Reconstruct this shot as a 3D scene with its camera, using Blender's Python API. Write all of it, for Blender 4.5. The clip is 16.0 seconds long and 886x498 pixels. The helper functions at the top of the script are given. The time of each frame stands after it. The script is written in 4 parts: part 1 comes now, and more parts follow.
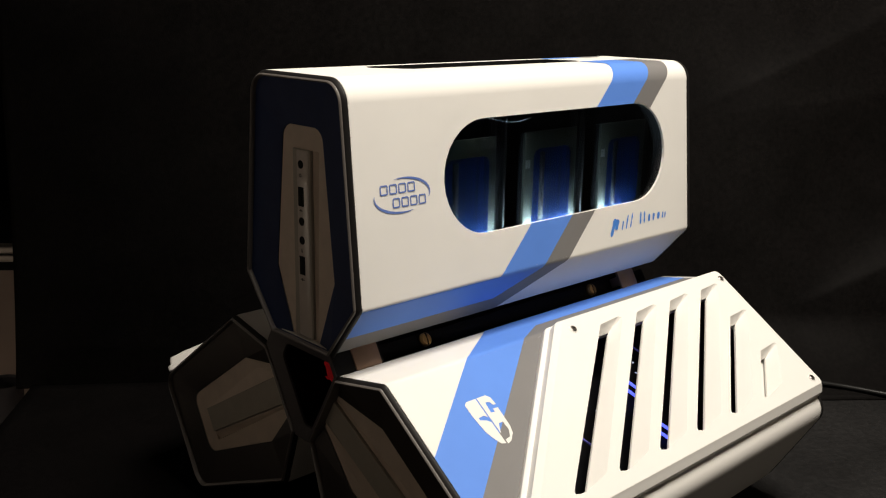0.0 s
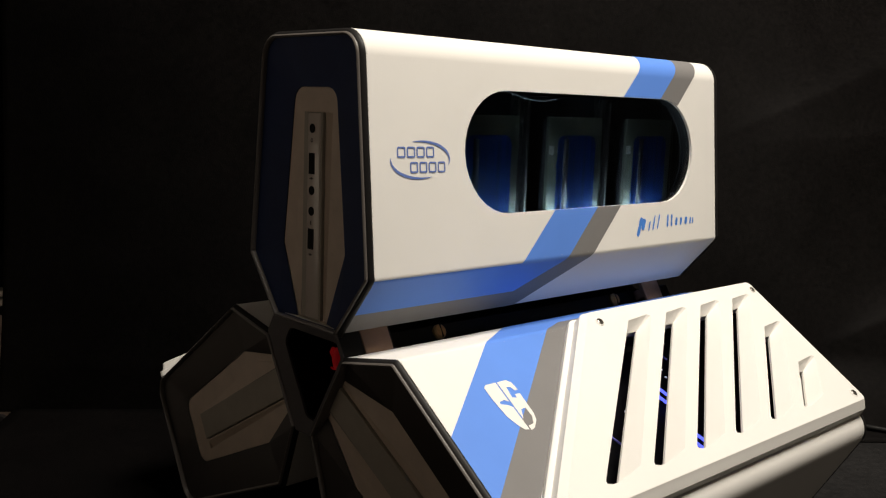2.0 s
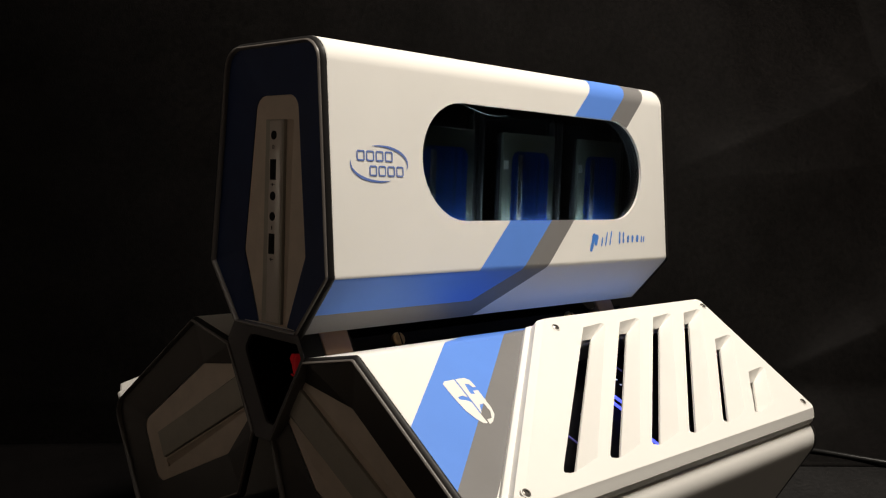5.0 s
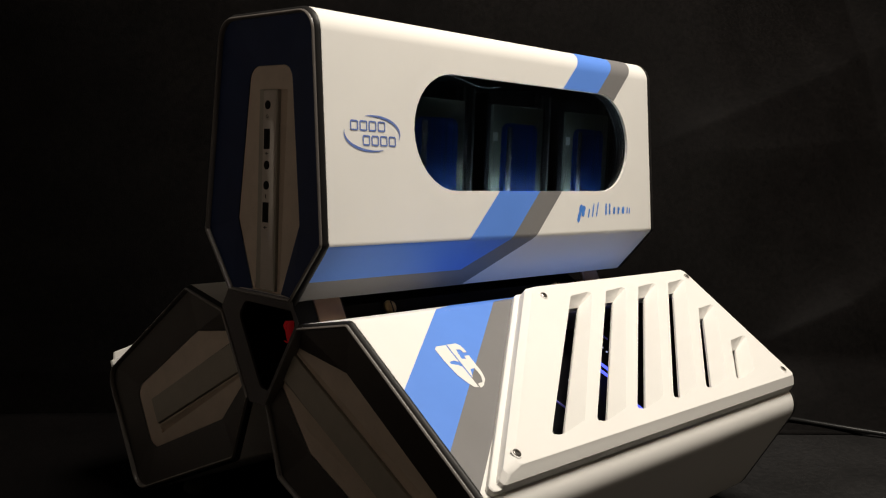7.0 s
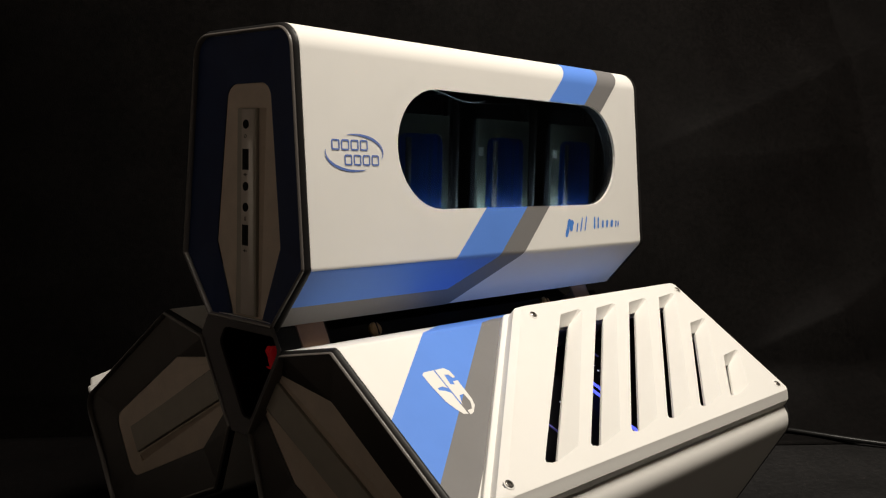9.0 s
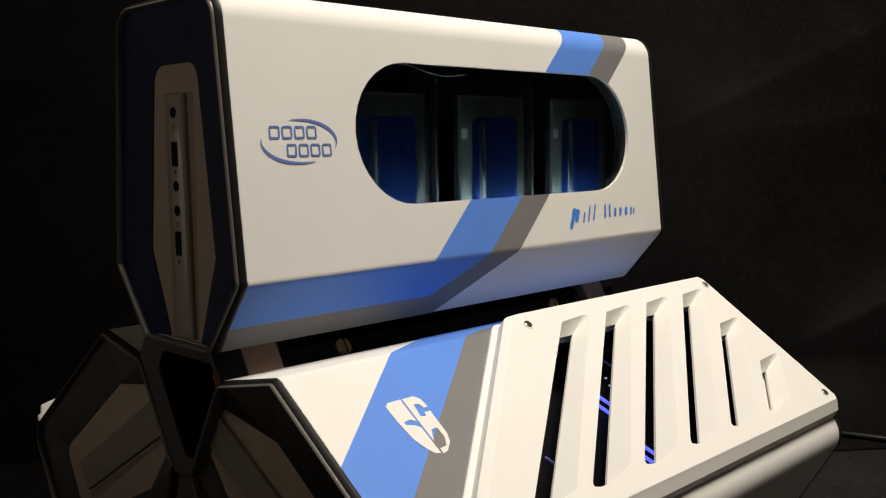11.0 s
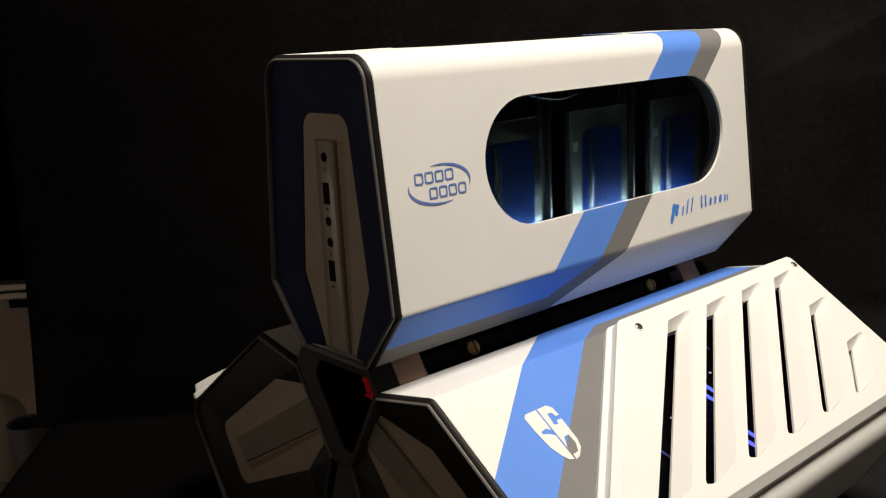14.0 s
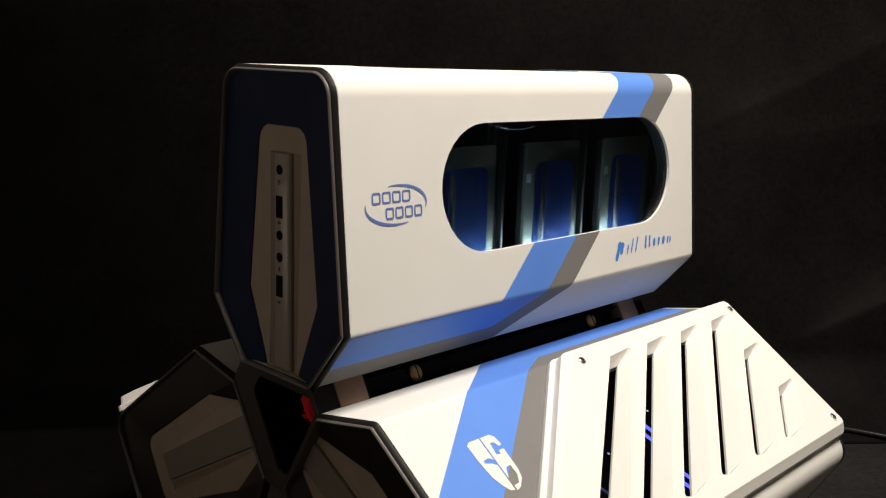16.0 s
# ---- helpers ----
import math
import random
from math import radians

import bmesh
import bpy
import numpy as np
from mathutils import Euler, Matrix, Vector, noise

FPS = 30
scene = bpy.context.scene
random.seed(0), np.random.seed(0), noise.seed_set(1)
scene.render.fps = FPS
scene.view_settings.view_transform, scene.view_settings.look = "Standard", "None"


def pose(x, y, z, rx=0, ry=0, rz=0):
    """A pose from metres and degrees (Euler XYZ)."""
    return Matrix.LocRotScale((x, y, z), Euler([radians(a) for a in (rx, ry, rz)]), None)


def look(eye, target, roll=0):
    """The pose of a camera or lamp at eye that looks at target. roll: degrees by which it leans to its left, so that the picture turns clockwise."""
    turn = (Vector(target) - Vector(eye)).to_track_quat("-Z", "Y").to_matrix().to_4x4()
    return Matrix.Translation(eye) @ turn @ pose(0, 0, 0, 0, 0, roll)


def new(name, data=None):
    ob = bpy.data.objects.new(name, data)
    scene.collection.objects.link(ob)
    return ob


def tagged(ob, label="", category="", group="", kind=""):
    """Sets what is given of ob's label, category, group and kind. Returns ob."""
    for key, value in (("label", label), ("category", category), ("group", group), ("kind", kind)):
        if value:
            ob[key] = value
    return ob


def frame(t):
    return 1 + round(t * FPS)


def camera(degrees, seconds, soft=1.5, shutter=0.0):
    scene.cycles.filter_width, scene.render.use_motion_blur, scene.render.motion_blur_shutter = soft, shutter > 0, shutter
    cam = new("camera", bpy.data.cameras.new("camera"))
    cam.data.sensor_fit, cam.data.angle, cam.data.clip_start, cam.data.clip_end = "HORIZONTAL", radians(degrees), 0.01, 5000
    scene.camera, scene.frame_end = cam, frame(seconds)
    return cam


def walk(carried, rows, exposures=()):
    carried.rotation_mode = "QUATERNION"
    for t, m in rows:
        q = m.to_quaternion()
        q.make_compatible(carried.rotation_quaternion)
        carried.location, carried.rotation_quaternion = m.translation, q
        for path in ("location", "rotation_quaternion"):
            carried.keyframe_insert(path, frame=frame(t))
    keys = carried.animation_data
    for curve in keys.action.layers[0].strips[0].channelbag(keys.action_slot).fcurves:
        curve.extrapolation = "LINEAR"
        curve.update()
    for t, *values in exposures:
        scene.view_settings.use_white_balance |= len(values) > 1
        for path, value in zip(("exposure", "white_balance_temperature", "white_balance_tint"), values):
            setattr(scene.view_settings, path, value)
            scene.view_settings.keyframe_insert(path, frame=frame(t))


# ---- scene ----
cam = camera(50.47, 16.0, 1.2)
PATH = [
    (0, (0.5180, -0.3524, 0.4183), (-0.8954, 0.9692, -0.0874), 0.96),
    (0.5, (0.5216, -0.3542, 0.4042), (-0.8866, 0.9750, -0.0960), 1.03),
    (1, (0.5097, -0.3434, 0.3783), (-0.8951, 0.9881, -0.1250), 1.97),
    (1.5, (0.4993, -0.3414, 0.3506), (-0.9325, 0.9915, -0.0657), 1.77),
    (2, (0.4908, -0.3401, 0.3305), (-0.9577, 1.0052, 0.0271), 2.11),
    (2.5, (0.4882, -0.3301, 0.3068), (-0.9469, 1.0478, 0.1014), 2.37),
    (3, (0.4816, -0.3177, 0.2935), (-0.9379, 1.0794, 0.1113), 2.72),
    (3.2, (0.4771, -0.3126, 0.2867), (-0.9447, 1.0811, 0.0973), 2.68),
    (5.3, (0.5140, -0.3624, 0.2890), (-0.8874, 1.0569, 0.1424), 1.96),
    (5.5, (0.5177, -0.3687, 0.2854), (-0.8813, 1.0517, 0.1271), 1.89),
    (6, (0.5170, -0.3787, 0.2881), (-0.8761, 1.0438, 0.0994), 2.40),
    (6.5, (0.5149, -0.3749, 0.2845), (-0.8694, 1.0559, 0.0937), 2.29),
    (7, (0.5101, -0.3654, 0.2836), (-0.8614, 1.0772, 0.0892), 2.23),
    (7.5, (0.5075, -0.3573, 0.2884), (-0.8550, 1.0943, 0.0976), 1.61),
    (8, (0.5015, -0.3551, 0.2906), (-0.8530, 1.1048, 0.1062), 1.79),
    (10.5, (0.4765, -0.3219, 0.2972), (-0.8698, 1.1427, 0.0916), 0.50),
    (11, (0.4591, -0.2519, 0.2947), (-0.9563, 1.1435, 0.0720), -0.75),
    (11.5, (0.4476, -0.2340, 0.2696), (-1.0446, 1.0707, 0.0025), -2.39),
    (12, (0.4402, -0.3104, 0.2860), (-0.8308, 1.2184, 0.0683), -3.01),
    (12.5, (0.4412, -0.3853, 0.2992), (-0.7552, 1.2090, 0.1348), -3.29),
    (13, (0.4426, -0.3966, 0.3275), (-0.8133, 1.1313, 0.0306), -3.34),
    (13.5, (0.4468, -0.3555, 0.3595), (-0.9244, 1.0347, -0.0731), -3.36),
    (14, (0.4638, -0.3152, 0.3858), (-0.9994, 0.9675, -0.0767), -2.72),
    (14.5, (0.4702, -0.2988, 0.4130), (-0.9794, 1.0001, -0.0470), -1.03),
    (15, (0.4654, -0.3112, 0.4138), (-0.9588, 1.0312, 0.0020), 0.59),
    (15.5, (0.4577, -0.3205, 0.3922), (-0.9280, 1.0762, 0.0330), 2.09),
    (16, (0.4491, -0.3253, 0.3806), (-0.9110, 1.0854, -0.0193), 1.94),
]
EXPOSURES = [(0, 0.05), (2.5, 0.07), (3, 0.08), (5.5, 0.02), (8, -0.07), (10.5, -0.13), (11, -0.16), (11.5, -0.34), (12, -0.27), (12.5, -0.10), (13, -0.03), (14, 0.0), (14.5, 0.05), (15, 0.12), (15.5, 0.14), (16, 0.09)]
walk(cam, [(t, look(eye, target, roll)) for t, eye, target, roll in PATH], EXPOSURES)

# ---- world, lights, exposure ----
world = bpy.data.worlds.new("room_air")
scene.world = world
world.use_nodes = True
world.node_tree.nodes["Background"].inputs[0].default_value = (0.9, 0.92, 1.0, 1)
world.node_tree.nodes["Background"].inputs[1].default_value = 0.02


def area_lamp(name, eye, target, size, power, color, size_y=None):
    data = bpy.data.lights.new(name, "AREA")
    data.shape = "RECTANGLE"
    data.size, data.size_y = size, size_y or size
    data.energy, data.color = power, color
    ob = new(name, data)
    ob.matrix_world = look(eye, target)
    return ob


area_lamp("softbox_lamp", (0.50, 0.20, 1.46), (0.08, 0.18, 0.2), 0.50, 26.8, (1.0, 0.91, 0.785))

# ---- dimensions ----
ZO = 0.16            # height of the case's long axis over the table
LEN = 0.37           # length of a pod's sheet shell
W_FOLD, R_FOLD = 0.0665, 0.066
W_IN, R_IN = 0.033, 0.028
R_OUT = 0.213
SLOPE = 0.10         # how much the side walls lean inwards
ROUND = 0.017
N_SIDE = Vector((1, 0, SLOPE)).normalized()


def side_a(r):
    """Half width of a pod's section at the height r."""
    return W_FOLD - SLOPE * (r - R_FOLD)


# ---- materials ----
def material(name, color, rough=0.5, metal=0.0, coat=0.0, vary=0.06, scale=40.0, bump=0.0, bump_scale=600.0,
             dirt=0.0, dirt_color=(0.1, 0.09, 0.08), rough_vary=0.06, specular=0.5, mottle=0.0, stretch=1.0):
    m = bpy.data.materials.new(name)
    m.use_nodes = True
    nt = m.node_tree
    b = nt.nodes["Principled BSDF"]
    coords = nt.nodes.new("ShaderNodeTexCoord")

    def noise_node(sc, detail=4.0):
        n = nt.nodes.new("ShaderNodeTexNoise")
        n.inputs["Scale"].default_value = sc
        n.inputs["Detail"].default_value = detail
        nt.links.new(place, n.inputs["Vector"])
        return n

    place = coords.outputs["Object"]
    if stretch != 1.0:
        mapping = nt.nodes.new("ShaderNodeMapping")
        mapping.inputs["Scale"].default_value = (1, 1, stretch)
        nt.links.new(place, mapping.inputs["Vector"])
        place = mapping.outputs["Vector"]
    big, fine = noise_node(scale), noise_node(scale * 14, 3.0)
    ramp = nt.nodes.new("ShaderNodeMapRange")
    ramp.inputs["From Min"].default_value, ramp.inputs["From Max"].default_value = 0.3, 0.7
    ramp.inputs["To Min"].default_value, ramp.inputs["To Max"].default_value = 1 - vary, 1 + vary
    nt.links.new(big.outputs["Fac"], ramp.inputs["Value"])
    mul = nt.nodes.new("ShaderNodeMix")
    mul.data_type, mul.blend_type = "RGBA", "MULTIPLY"
    mul.inputs[0].default_value = 1.0
    mul.inputs[6].default_value = (*color, 1)
    nt.links.new(ramp.outputs["Result"], mul.inputs[7])
    out = mul.outputs[2]
    if mottle:
        grain = nt.nodes.new("ShaderNodeMapRange")
        grain.inputs["From Min"].default_value, grain.inputs["From Max"].default_value = 0.3, 0.7
        grain.inputs["To Min"].default_value, grain.inputs["To Max"].default_value = 1 - mottle, 1 + mottle
        nt.links.new(fine.outputs["Fac"], grain.inputs["Value"])
        speck = nt.nodes.new("ShaderNodeMix")
        speck.data_type, speck.blend_type = "RGBA", "MULTIPLY"
        speck.inputs[0].default_value = 1.0
        nt.links.new(out, speck.inputs[6])
        nt.links.new(grain.outputs["Result"], speck.inputs[7])
        out = speck.outputs[2]
    if dirt:
        spot = noise_node(scale * 3.3, 8.0)
        mask = nt.nodes.new("ShaderNodeMapRange")
        mask.inputs["From Min"].default_value, mask.inputs["From Max"].default_value = 0.60, 0.78
        mask.inputs["To Max"].default_value = dirt
        nt.links.new(spot.outputs["Fac"], mask.inputs["Value"])
        mix = nt.nodes.new("ShaderNodeMix")
        mix.data_type = "RGBA"
        mix.inputs[7].default_value = (*dirt_color, 1)
        nt.links.new(mask.outputs["Result"], mix.inputs[0])
        nt.links.new(out, mix.inputs[6])
        out = mix.outputs[2]
    nt.links.new(out, b.inputs["Base Color"])
    rr = nt.nodes.new("ShaderNodeMapRange")
    rr.inputs["To Min"].default_value, rr.inputs["To Max"].default_value = max(rough - rough_vary, 0.02), min(rough + rough_vary, 1)
    nt.links.new(fine.outputs["Fac"], rr.inputs["Value"])
    nt.links.new(rr.outputs["Result"], b.inputs["Roughness"])
    b.inputs["Metallic"].default_value = metal
    b.inputs["Coat Weight"].default_value = coat
    b.inputs["Specular IOR Level"].default_value = specular
    if bump:
        grain = noise_node(bump_scale, 2.0)
        bn = nt.nodes.new("ShaderNodeBump")
        bn.inputs["Strength"].default_value, bn.inputs["Distance"].default_value = bump, 0.0006
        nt.links.new(grain.outputs["Fac"], bn.inputs["Height"])
        nt.links.new(bn.outputs["Normal"], b.inputs["Normal"])
    return m


def glow(name, color, strength):
    m = bpy.data.materials.new(name)
    m.use_nodes = True
    b = m.node_tree.nodes["Principled BSDF"]
    b.inputs["Base Color"].default_value = (*color, 1)
    b.inputs["Emission Color"].default_value = (*color, 1)
    b.inputs["Emission Strength"].default_value = strength
    return m


WHITE = material("white_satin_paint", (0.80, 0.785, 0.755), 0.72, specular=0.35, vary=0.015, scale=18, bump=0.05, bump_scale=900, dirt=0.03, dirt_color=(0.5, 0.45, 0.4))
BLUE = material("blue_vinyl", (0.11, 0.264, 0.775), 0.58, specular=0.3, vary=0.03, scale=25, bump=0.04, bump_scale=900)
GREY = material("grey_vinyl", (0.195, 0.19, 0.19), 0.58, specular=0.3, vary=0.03, scale=25, bump=0.04, bump_scale=900)
LOGO_BLUE = material("logo_print_blue", (0.12, 0.20, 0.52), 0.45, vary=0.04)
INK_BLUE = material("marker_ink_blue", (0.07, 0.24, 0.72), 0.40, vary=0.10, scale=220)
NAVY = material("navy_cap_plastic", (0.017, 0.036, 0.118), 0.5, specular=0.22, vary=0.10, scale=60, bump=0.15, bump_scale=1600)
BLACK = material("black_cap_plastic", (0.033, 0.0265, 0.0235), 0.38, vary=0.12, scale=60, bump=0.15, bump_scale=1600)
RUBBER = material("black_rim_plastic", (0.012, 0.011, 0.011), 0.45, specular=0.3, vary=0.08, scale=80, bump=0.08)
BEAD = material("polished_rim_bead", (0.13, 0.117, 0.108), 0.36, metal=0.0, specular=0.5, vary=0.03, rough_vary=0.01)
SILVER = material("silver_inlay_paint", (0.75, 0.635, 0.53), 0.38, metal=0.0, vary=0.06, scale=70, bump=0.12, bump_scale=1800, dirt=0.12, dirt_color=(0.25, 0.22, 0.19))
BAR = material("bar_insert_paint", (0.45, 0.42, 0.36), 0.42, vary=0.06, scale=70, bump=0.12, bump_scale=1800, dirt=0.10, dirt_color=(0.2, 0.18, 0.16))
STRIP = material("port_strip_paint", (0.68, 0.62, 0.57), 0.42, metal=0.0, vary=0.05, scale=60, bump=0.08)
DARK = material("dark_interior", (0.006, 0.006, 0.0075), 0.75, vary=0.2, scale=50, specular=0.12)
PORT = material("port_black", (0.006, 0.006, 0.006), 0.6, vary=0.1, specular=0.15)
MARK = material("port_mark_print", (0.08, 0.07, 0.06), 0.6, vary=0.1)
CORE = material("core_frame_paint", (0.052, 0.046, 0.052), 0.42, vary=0.1, scale=60, bump=0.1)
BRASS = material("brass_screw", (0.46, 0.30, 0.14), 0.32, metal=0.9, vary=0.15, scale=300)
EDGE = material("window_edge_plastic", (0.004, 0.004, 0.0045), 0.5, specular=0.1, vary=0.05)
BAYRAIL = material("bay_rail_plastic", (0.016, 0.016, 0.017), 0.4, vary=0.05)
WIRE = material("glossy_wire", (0.008, 0.008, 0.008), 0.30, vary=0.05, specular=0.4)
STEEL = material("screw_steel", (0.30, 0.28, 0.26), 0.3, metal=0.9, vary=0.15, scale=300)
BRACKET = material("brushed_bracket", (0.29, 0.19, 0.135), 0.42, metal=0.65, vary=0.08, scale=90)
ALU = material("drive_aluminium", (0.16, 0.18, 0.15), 0.40, metal=0.9, vary=0.05, scale=90)
LABEL = material("drive_label_blue", (0.0042, 0.030, 0.155), 0.32, metal=0.8, vary=0.55, scale=260, stretch=0.05, bump=0.03, bump_scale=300, specular=0.4)
LABEL_DARK = material("drive_label_band", (0.04, 0.046, 0.056), 0.6, vary=0.15, scale=260, stretch=0.05, specular=0.2)
CLOTH = material("black_cloth", (0.0047, 0.0041, 0.0040), 0.62, mottle=0.3, vary=0.25, scale=14, bump=0.35, bump_scale=800, specular=0.055)
TABLECLOTH = material("dark_table_cloth", (0.0145, 0.0140, 0.0142), 0.70, mottle=0.25, vary=0.25, scale=12, bump=0.6, bump_scale=700, specular=0.15)
# darker copy of the backdrop black, for shade on the table and behind the cabinet
SHADECLOTH = material("shade_black_cloth", (0.0029, 0.0025, 0.0025), 0.95, mottle=0.2, vary=0.15, scale=14, bump=0.5, bump_scale=800, specular=0.02)
LINT = material("lint_fibre", (0.10, 0.097, 0.09), 0.9, vary=0.1)
# room tones are chosen to steer bounce light: dark walls cut it, pale ones add
LOWBOUNCE = material("low_bounce_wall_paint", (0.16, 0.155, 0.15), 0.8, vary=0.08, scale=2.5, bump=0.2, bump_scale=120)
BOUNCEPAINT = material("bounce_wall_paint", (0.72, 0.69, 0.66), 0.8, vary=0.08, scale=2.5, bump=0.2, bump_scale=120)
FLOORING = material("room_flooring", (0.52, 0.45, 0.40), 0.6, vary=0.15, scale=3)
FRONTPAINT = material("beige_wall_paint", (0.52, 0.48, 0.44), 0.8, vary=0.08, scale=2.5, bump=0.2, bump_scale=120)
CABINET = material("beige_cabinet", (0.56, 0.46, 0.40), 0.55, vary=0.08, scale=8)
RAIL = material("rail_metal", (0.62, 0.58, 0.54), 0.3, metal=0.8, vary=0.08)
JUG = material("cream_glaze", (0.62, 0.58, 0.48), 0.35, vary=0.05, scale=30)
TUB = material("tub_plastic", (0.13, 0.135, 0.16), 0.4, vary=0.06, scale=30)
CABLE = material("cable_jacket", (0.014, 0.014, 0.014), 0.36, vary=0.1, specular=0.35)
RUBBERFOOT = material("rubber_foot", (0.015, 0.015, 0.015), 0.7, vary=0.1)
PALE = material("pale_print", (0.42, 0.44, 0.42), 0.5, vary=0.05)
BULB = glow("bulb_glow", (1.0, 0.76, 0.48), 120.0)
NECK = glow("bulb_neck_glow", (1.0, 0.42, 0.12), 30.0)
LED_WHITE = glow("led_white_glow", (0.75, 0.88, 1.0), 9.0)
LED_DOT = glow("led_dot_glow", (0.75, 0.80, 1.0), 0.35)
LED_BLUE = glow("led_blue_glow", (0.10, 0.13, 1.0), 1.6)
LED_DIM = glow("led_dim_blue_glow", (0.12, 0.11, 0.45), 0.12)
LED_RED = glow("led_red_glow", (1.0, 0.02, 0.03), 0.035)

# pane colour is a dark tint that keeps the bay behind it shaded
GLASS = bpy.data.materials.new("tinted_acrylic")
GLASS.use_nodes = True
gb = GLASS.node_tree.nodes["Principled BSDF"]
gb.inputs["Base Color"].default_value = (0.29, 0.31, 0.32, 1)
gb.inputs["Roughness"].default_value = 0.01
gb.inputs["Transmission Weight"].default_value = 1.0
gb.inputs["IOR"].default_value = 1.22


# ---- mesh helpers ----
FLATS = []


def finish(name, bm, mat, smooth=40):
    bmesh.ops.remove_doubles(bm, verts=bm.verts, dist=0.00001)
    bmesh.ops.recalc_face_normals(bm, faces=bm.faces)
    me = bpy.data.meshes.new(name)
    bm.to_mesh(me)
    bm.free()
    me.materials.append(mat)
    if smooth:
        me.set_sharp_from_angle(angle=radians(smooth))
        for p in me.polygons:
            p.use_smooth = not any(abs(p.normal.dot(n)) > 0.99995 for n in FLATS)
    return me


def part(name, bm, mat, parent, label="", smooth=40):
    ob = new(name, finish(name, bm, mat, smooth))
    ob.parent = parent
    if label:
        tagged(ob, label)
    return ob


def thing(name, label, category, m=None, group="", kind=""):
    ob = new(name)
    ob.empty_display_size = 0.02
    if m is not None:
        ob.matrix_world = m
    return tagged(ob, label, category, group, kind)


def fill_loops(bm, loops):
    """One flat face area between an outer loop and the holes in it."""
    edges = []
    for loop in loops:
        vs = [bm.verts.new(p) for p in loop]
        edges += [bm.edges.new((vs[i], vs[(i + 1) % len(vs)])) for i in range(len(vs))]
    bmesh.ops.triangle_fill(bm, use_beauty=True, use_dissolve=False, edges=edges)


def loft(bm, rings, closed=True, cap_start=False, cap_end=False):
    rows = [[bm.verts.new(p) for p in ring] for ring in rings]
    n = len(rows[0])
    for a, b in zip(rows, rows[1:]):
        for i in range(n if closed else n - 1):
            j = (i + 1) % n
            bm.faces.new((a[i], a[j], b[j], b[i]))
    if cap_start:
        bm.faces.new(rows[0])
    if cap_end:
        bm.faces.new(rows[-1])


def box(bm, lo, hi, bevel=0.0, segments=2):
    before = set(bm.verts)
    r = bmesh.ops.create_cube(bm, size=1)
    for v in r["verts"]:
        v.co = Vector([lo[i] + (v.co[i] + 0.5) * (hi[i] - lo[i]) for i in range(3)])
    if bevel:
        edges = {e for v in r["verts"] for e in v.link_edges}
        bmesh.ops.bevel(bm, geom=list(edges), offset=bevel, segments=segments, affect="EDGES", profile=0.5)
    return [v for v in bm.verts if v not in before]


def disc_stack(bm, rings, m, n=24):
    """A turned body from (radius, height) pairs, capped at both ends, placed by m."""
    loops = [[m @ Vector((r * math.cos(2 * math.pi * i / n), r * math.sin(2 * math.pi * i / n), h)) for i in range(n)] for r, h in rings]
    loft(bm, loops, True, True, True)


def arc(cx, cy, r, a0, a1, n):
    return [(cx + r * math.cos(radians(a0 + (a1 - a0) * i / n)), cy + r * math.sin(radians(a0 + (a1 - a0) * i / n))) for i in range(n + 1)]


def inset(poly, d):
    """The polygon moved inwards by d (points run counter-clockwise)."""
    out = []
    n = len(poly)
    for i in range(n):
        p0, p1, p2 = Vector(poly[i - 1]), Vector(poly[i]), Vector(poly[(i + 1) % n])
        e0, e1 = (p1 - p0).normalized(), (p2 - p1).normalized()
        n0, n1 = Vector((-e0.y, e0.x)), Vector((-e1.y, e1.x))
        k = (n0 + n1)
        k = k / max(k.dot(n0), 0.2)
        out.append(tuple(p1 + k * d))
    return out


def rounded(poly, radius, n=5):
    """The polygon with its corners rounded; radius is one number or one a corner."""
    out = []
    m = len(poly)
    for i in range(m):
        rad = radius[i] if isinstance(radius, (list, tuple)) else radius
        p0, p1, p2 = Vector(poly[i - 1]), Vector(poly[i]), Vector(poly[(i + 1) % m])
        u, v = (p0 - p1).normalized(), (p2 - p1).normalized()
        half = u.angle(v) / 2
        t = rad / math.tan(half)
        a, b = p1 + u * t, p1 + v * t
        c = p1 + (u + v).normalized() * (rad / math.sin(half))
        if rad <= 0:
            out.append(tuple(p1))
            continue
        for k in range(n + 1):
            w = a.lerp(b, k / n) - c
            out.append(tuple(c + w.normalized() * rad))
    return out


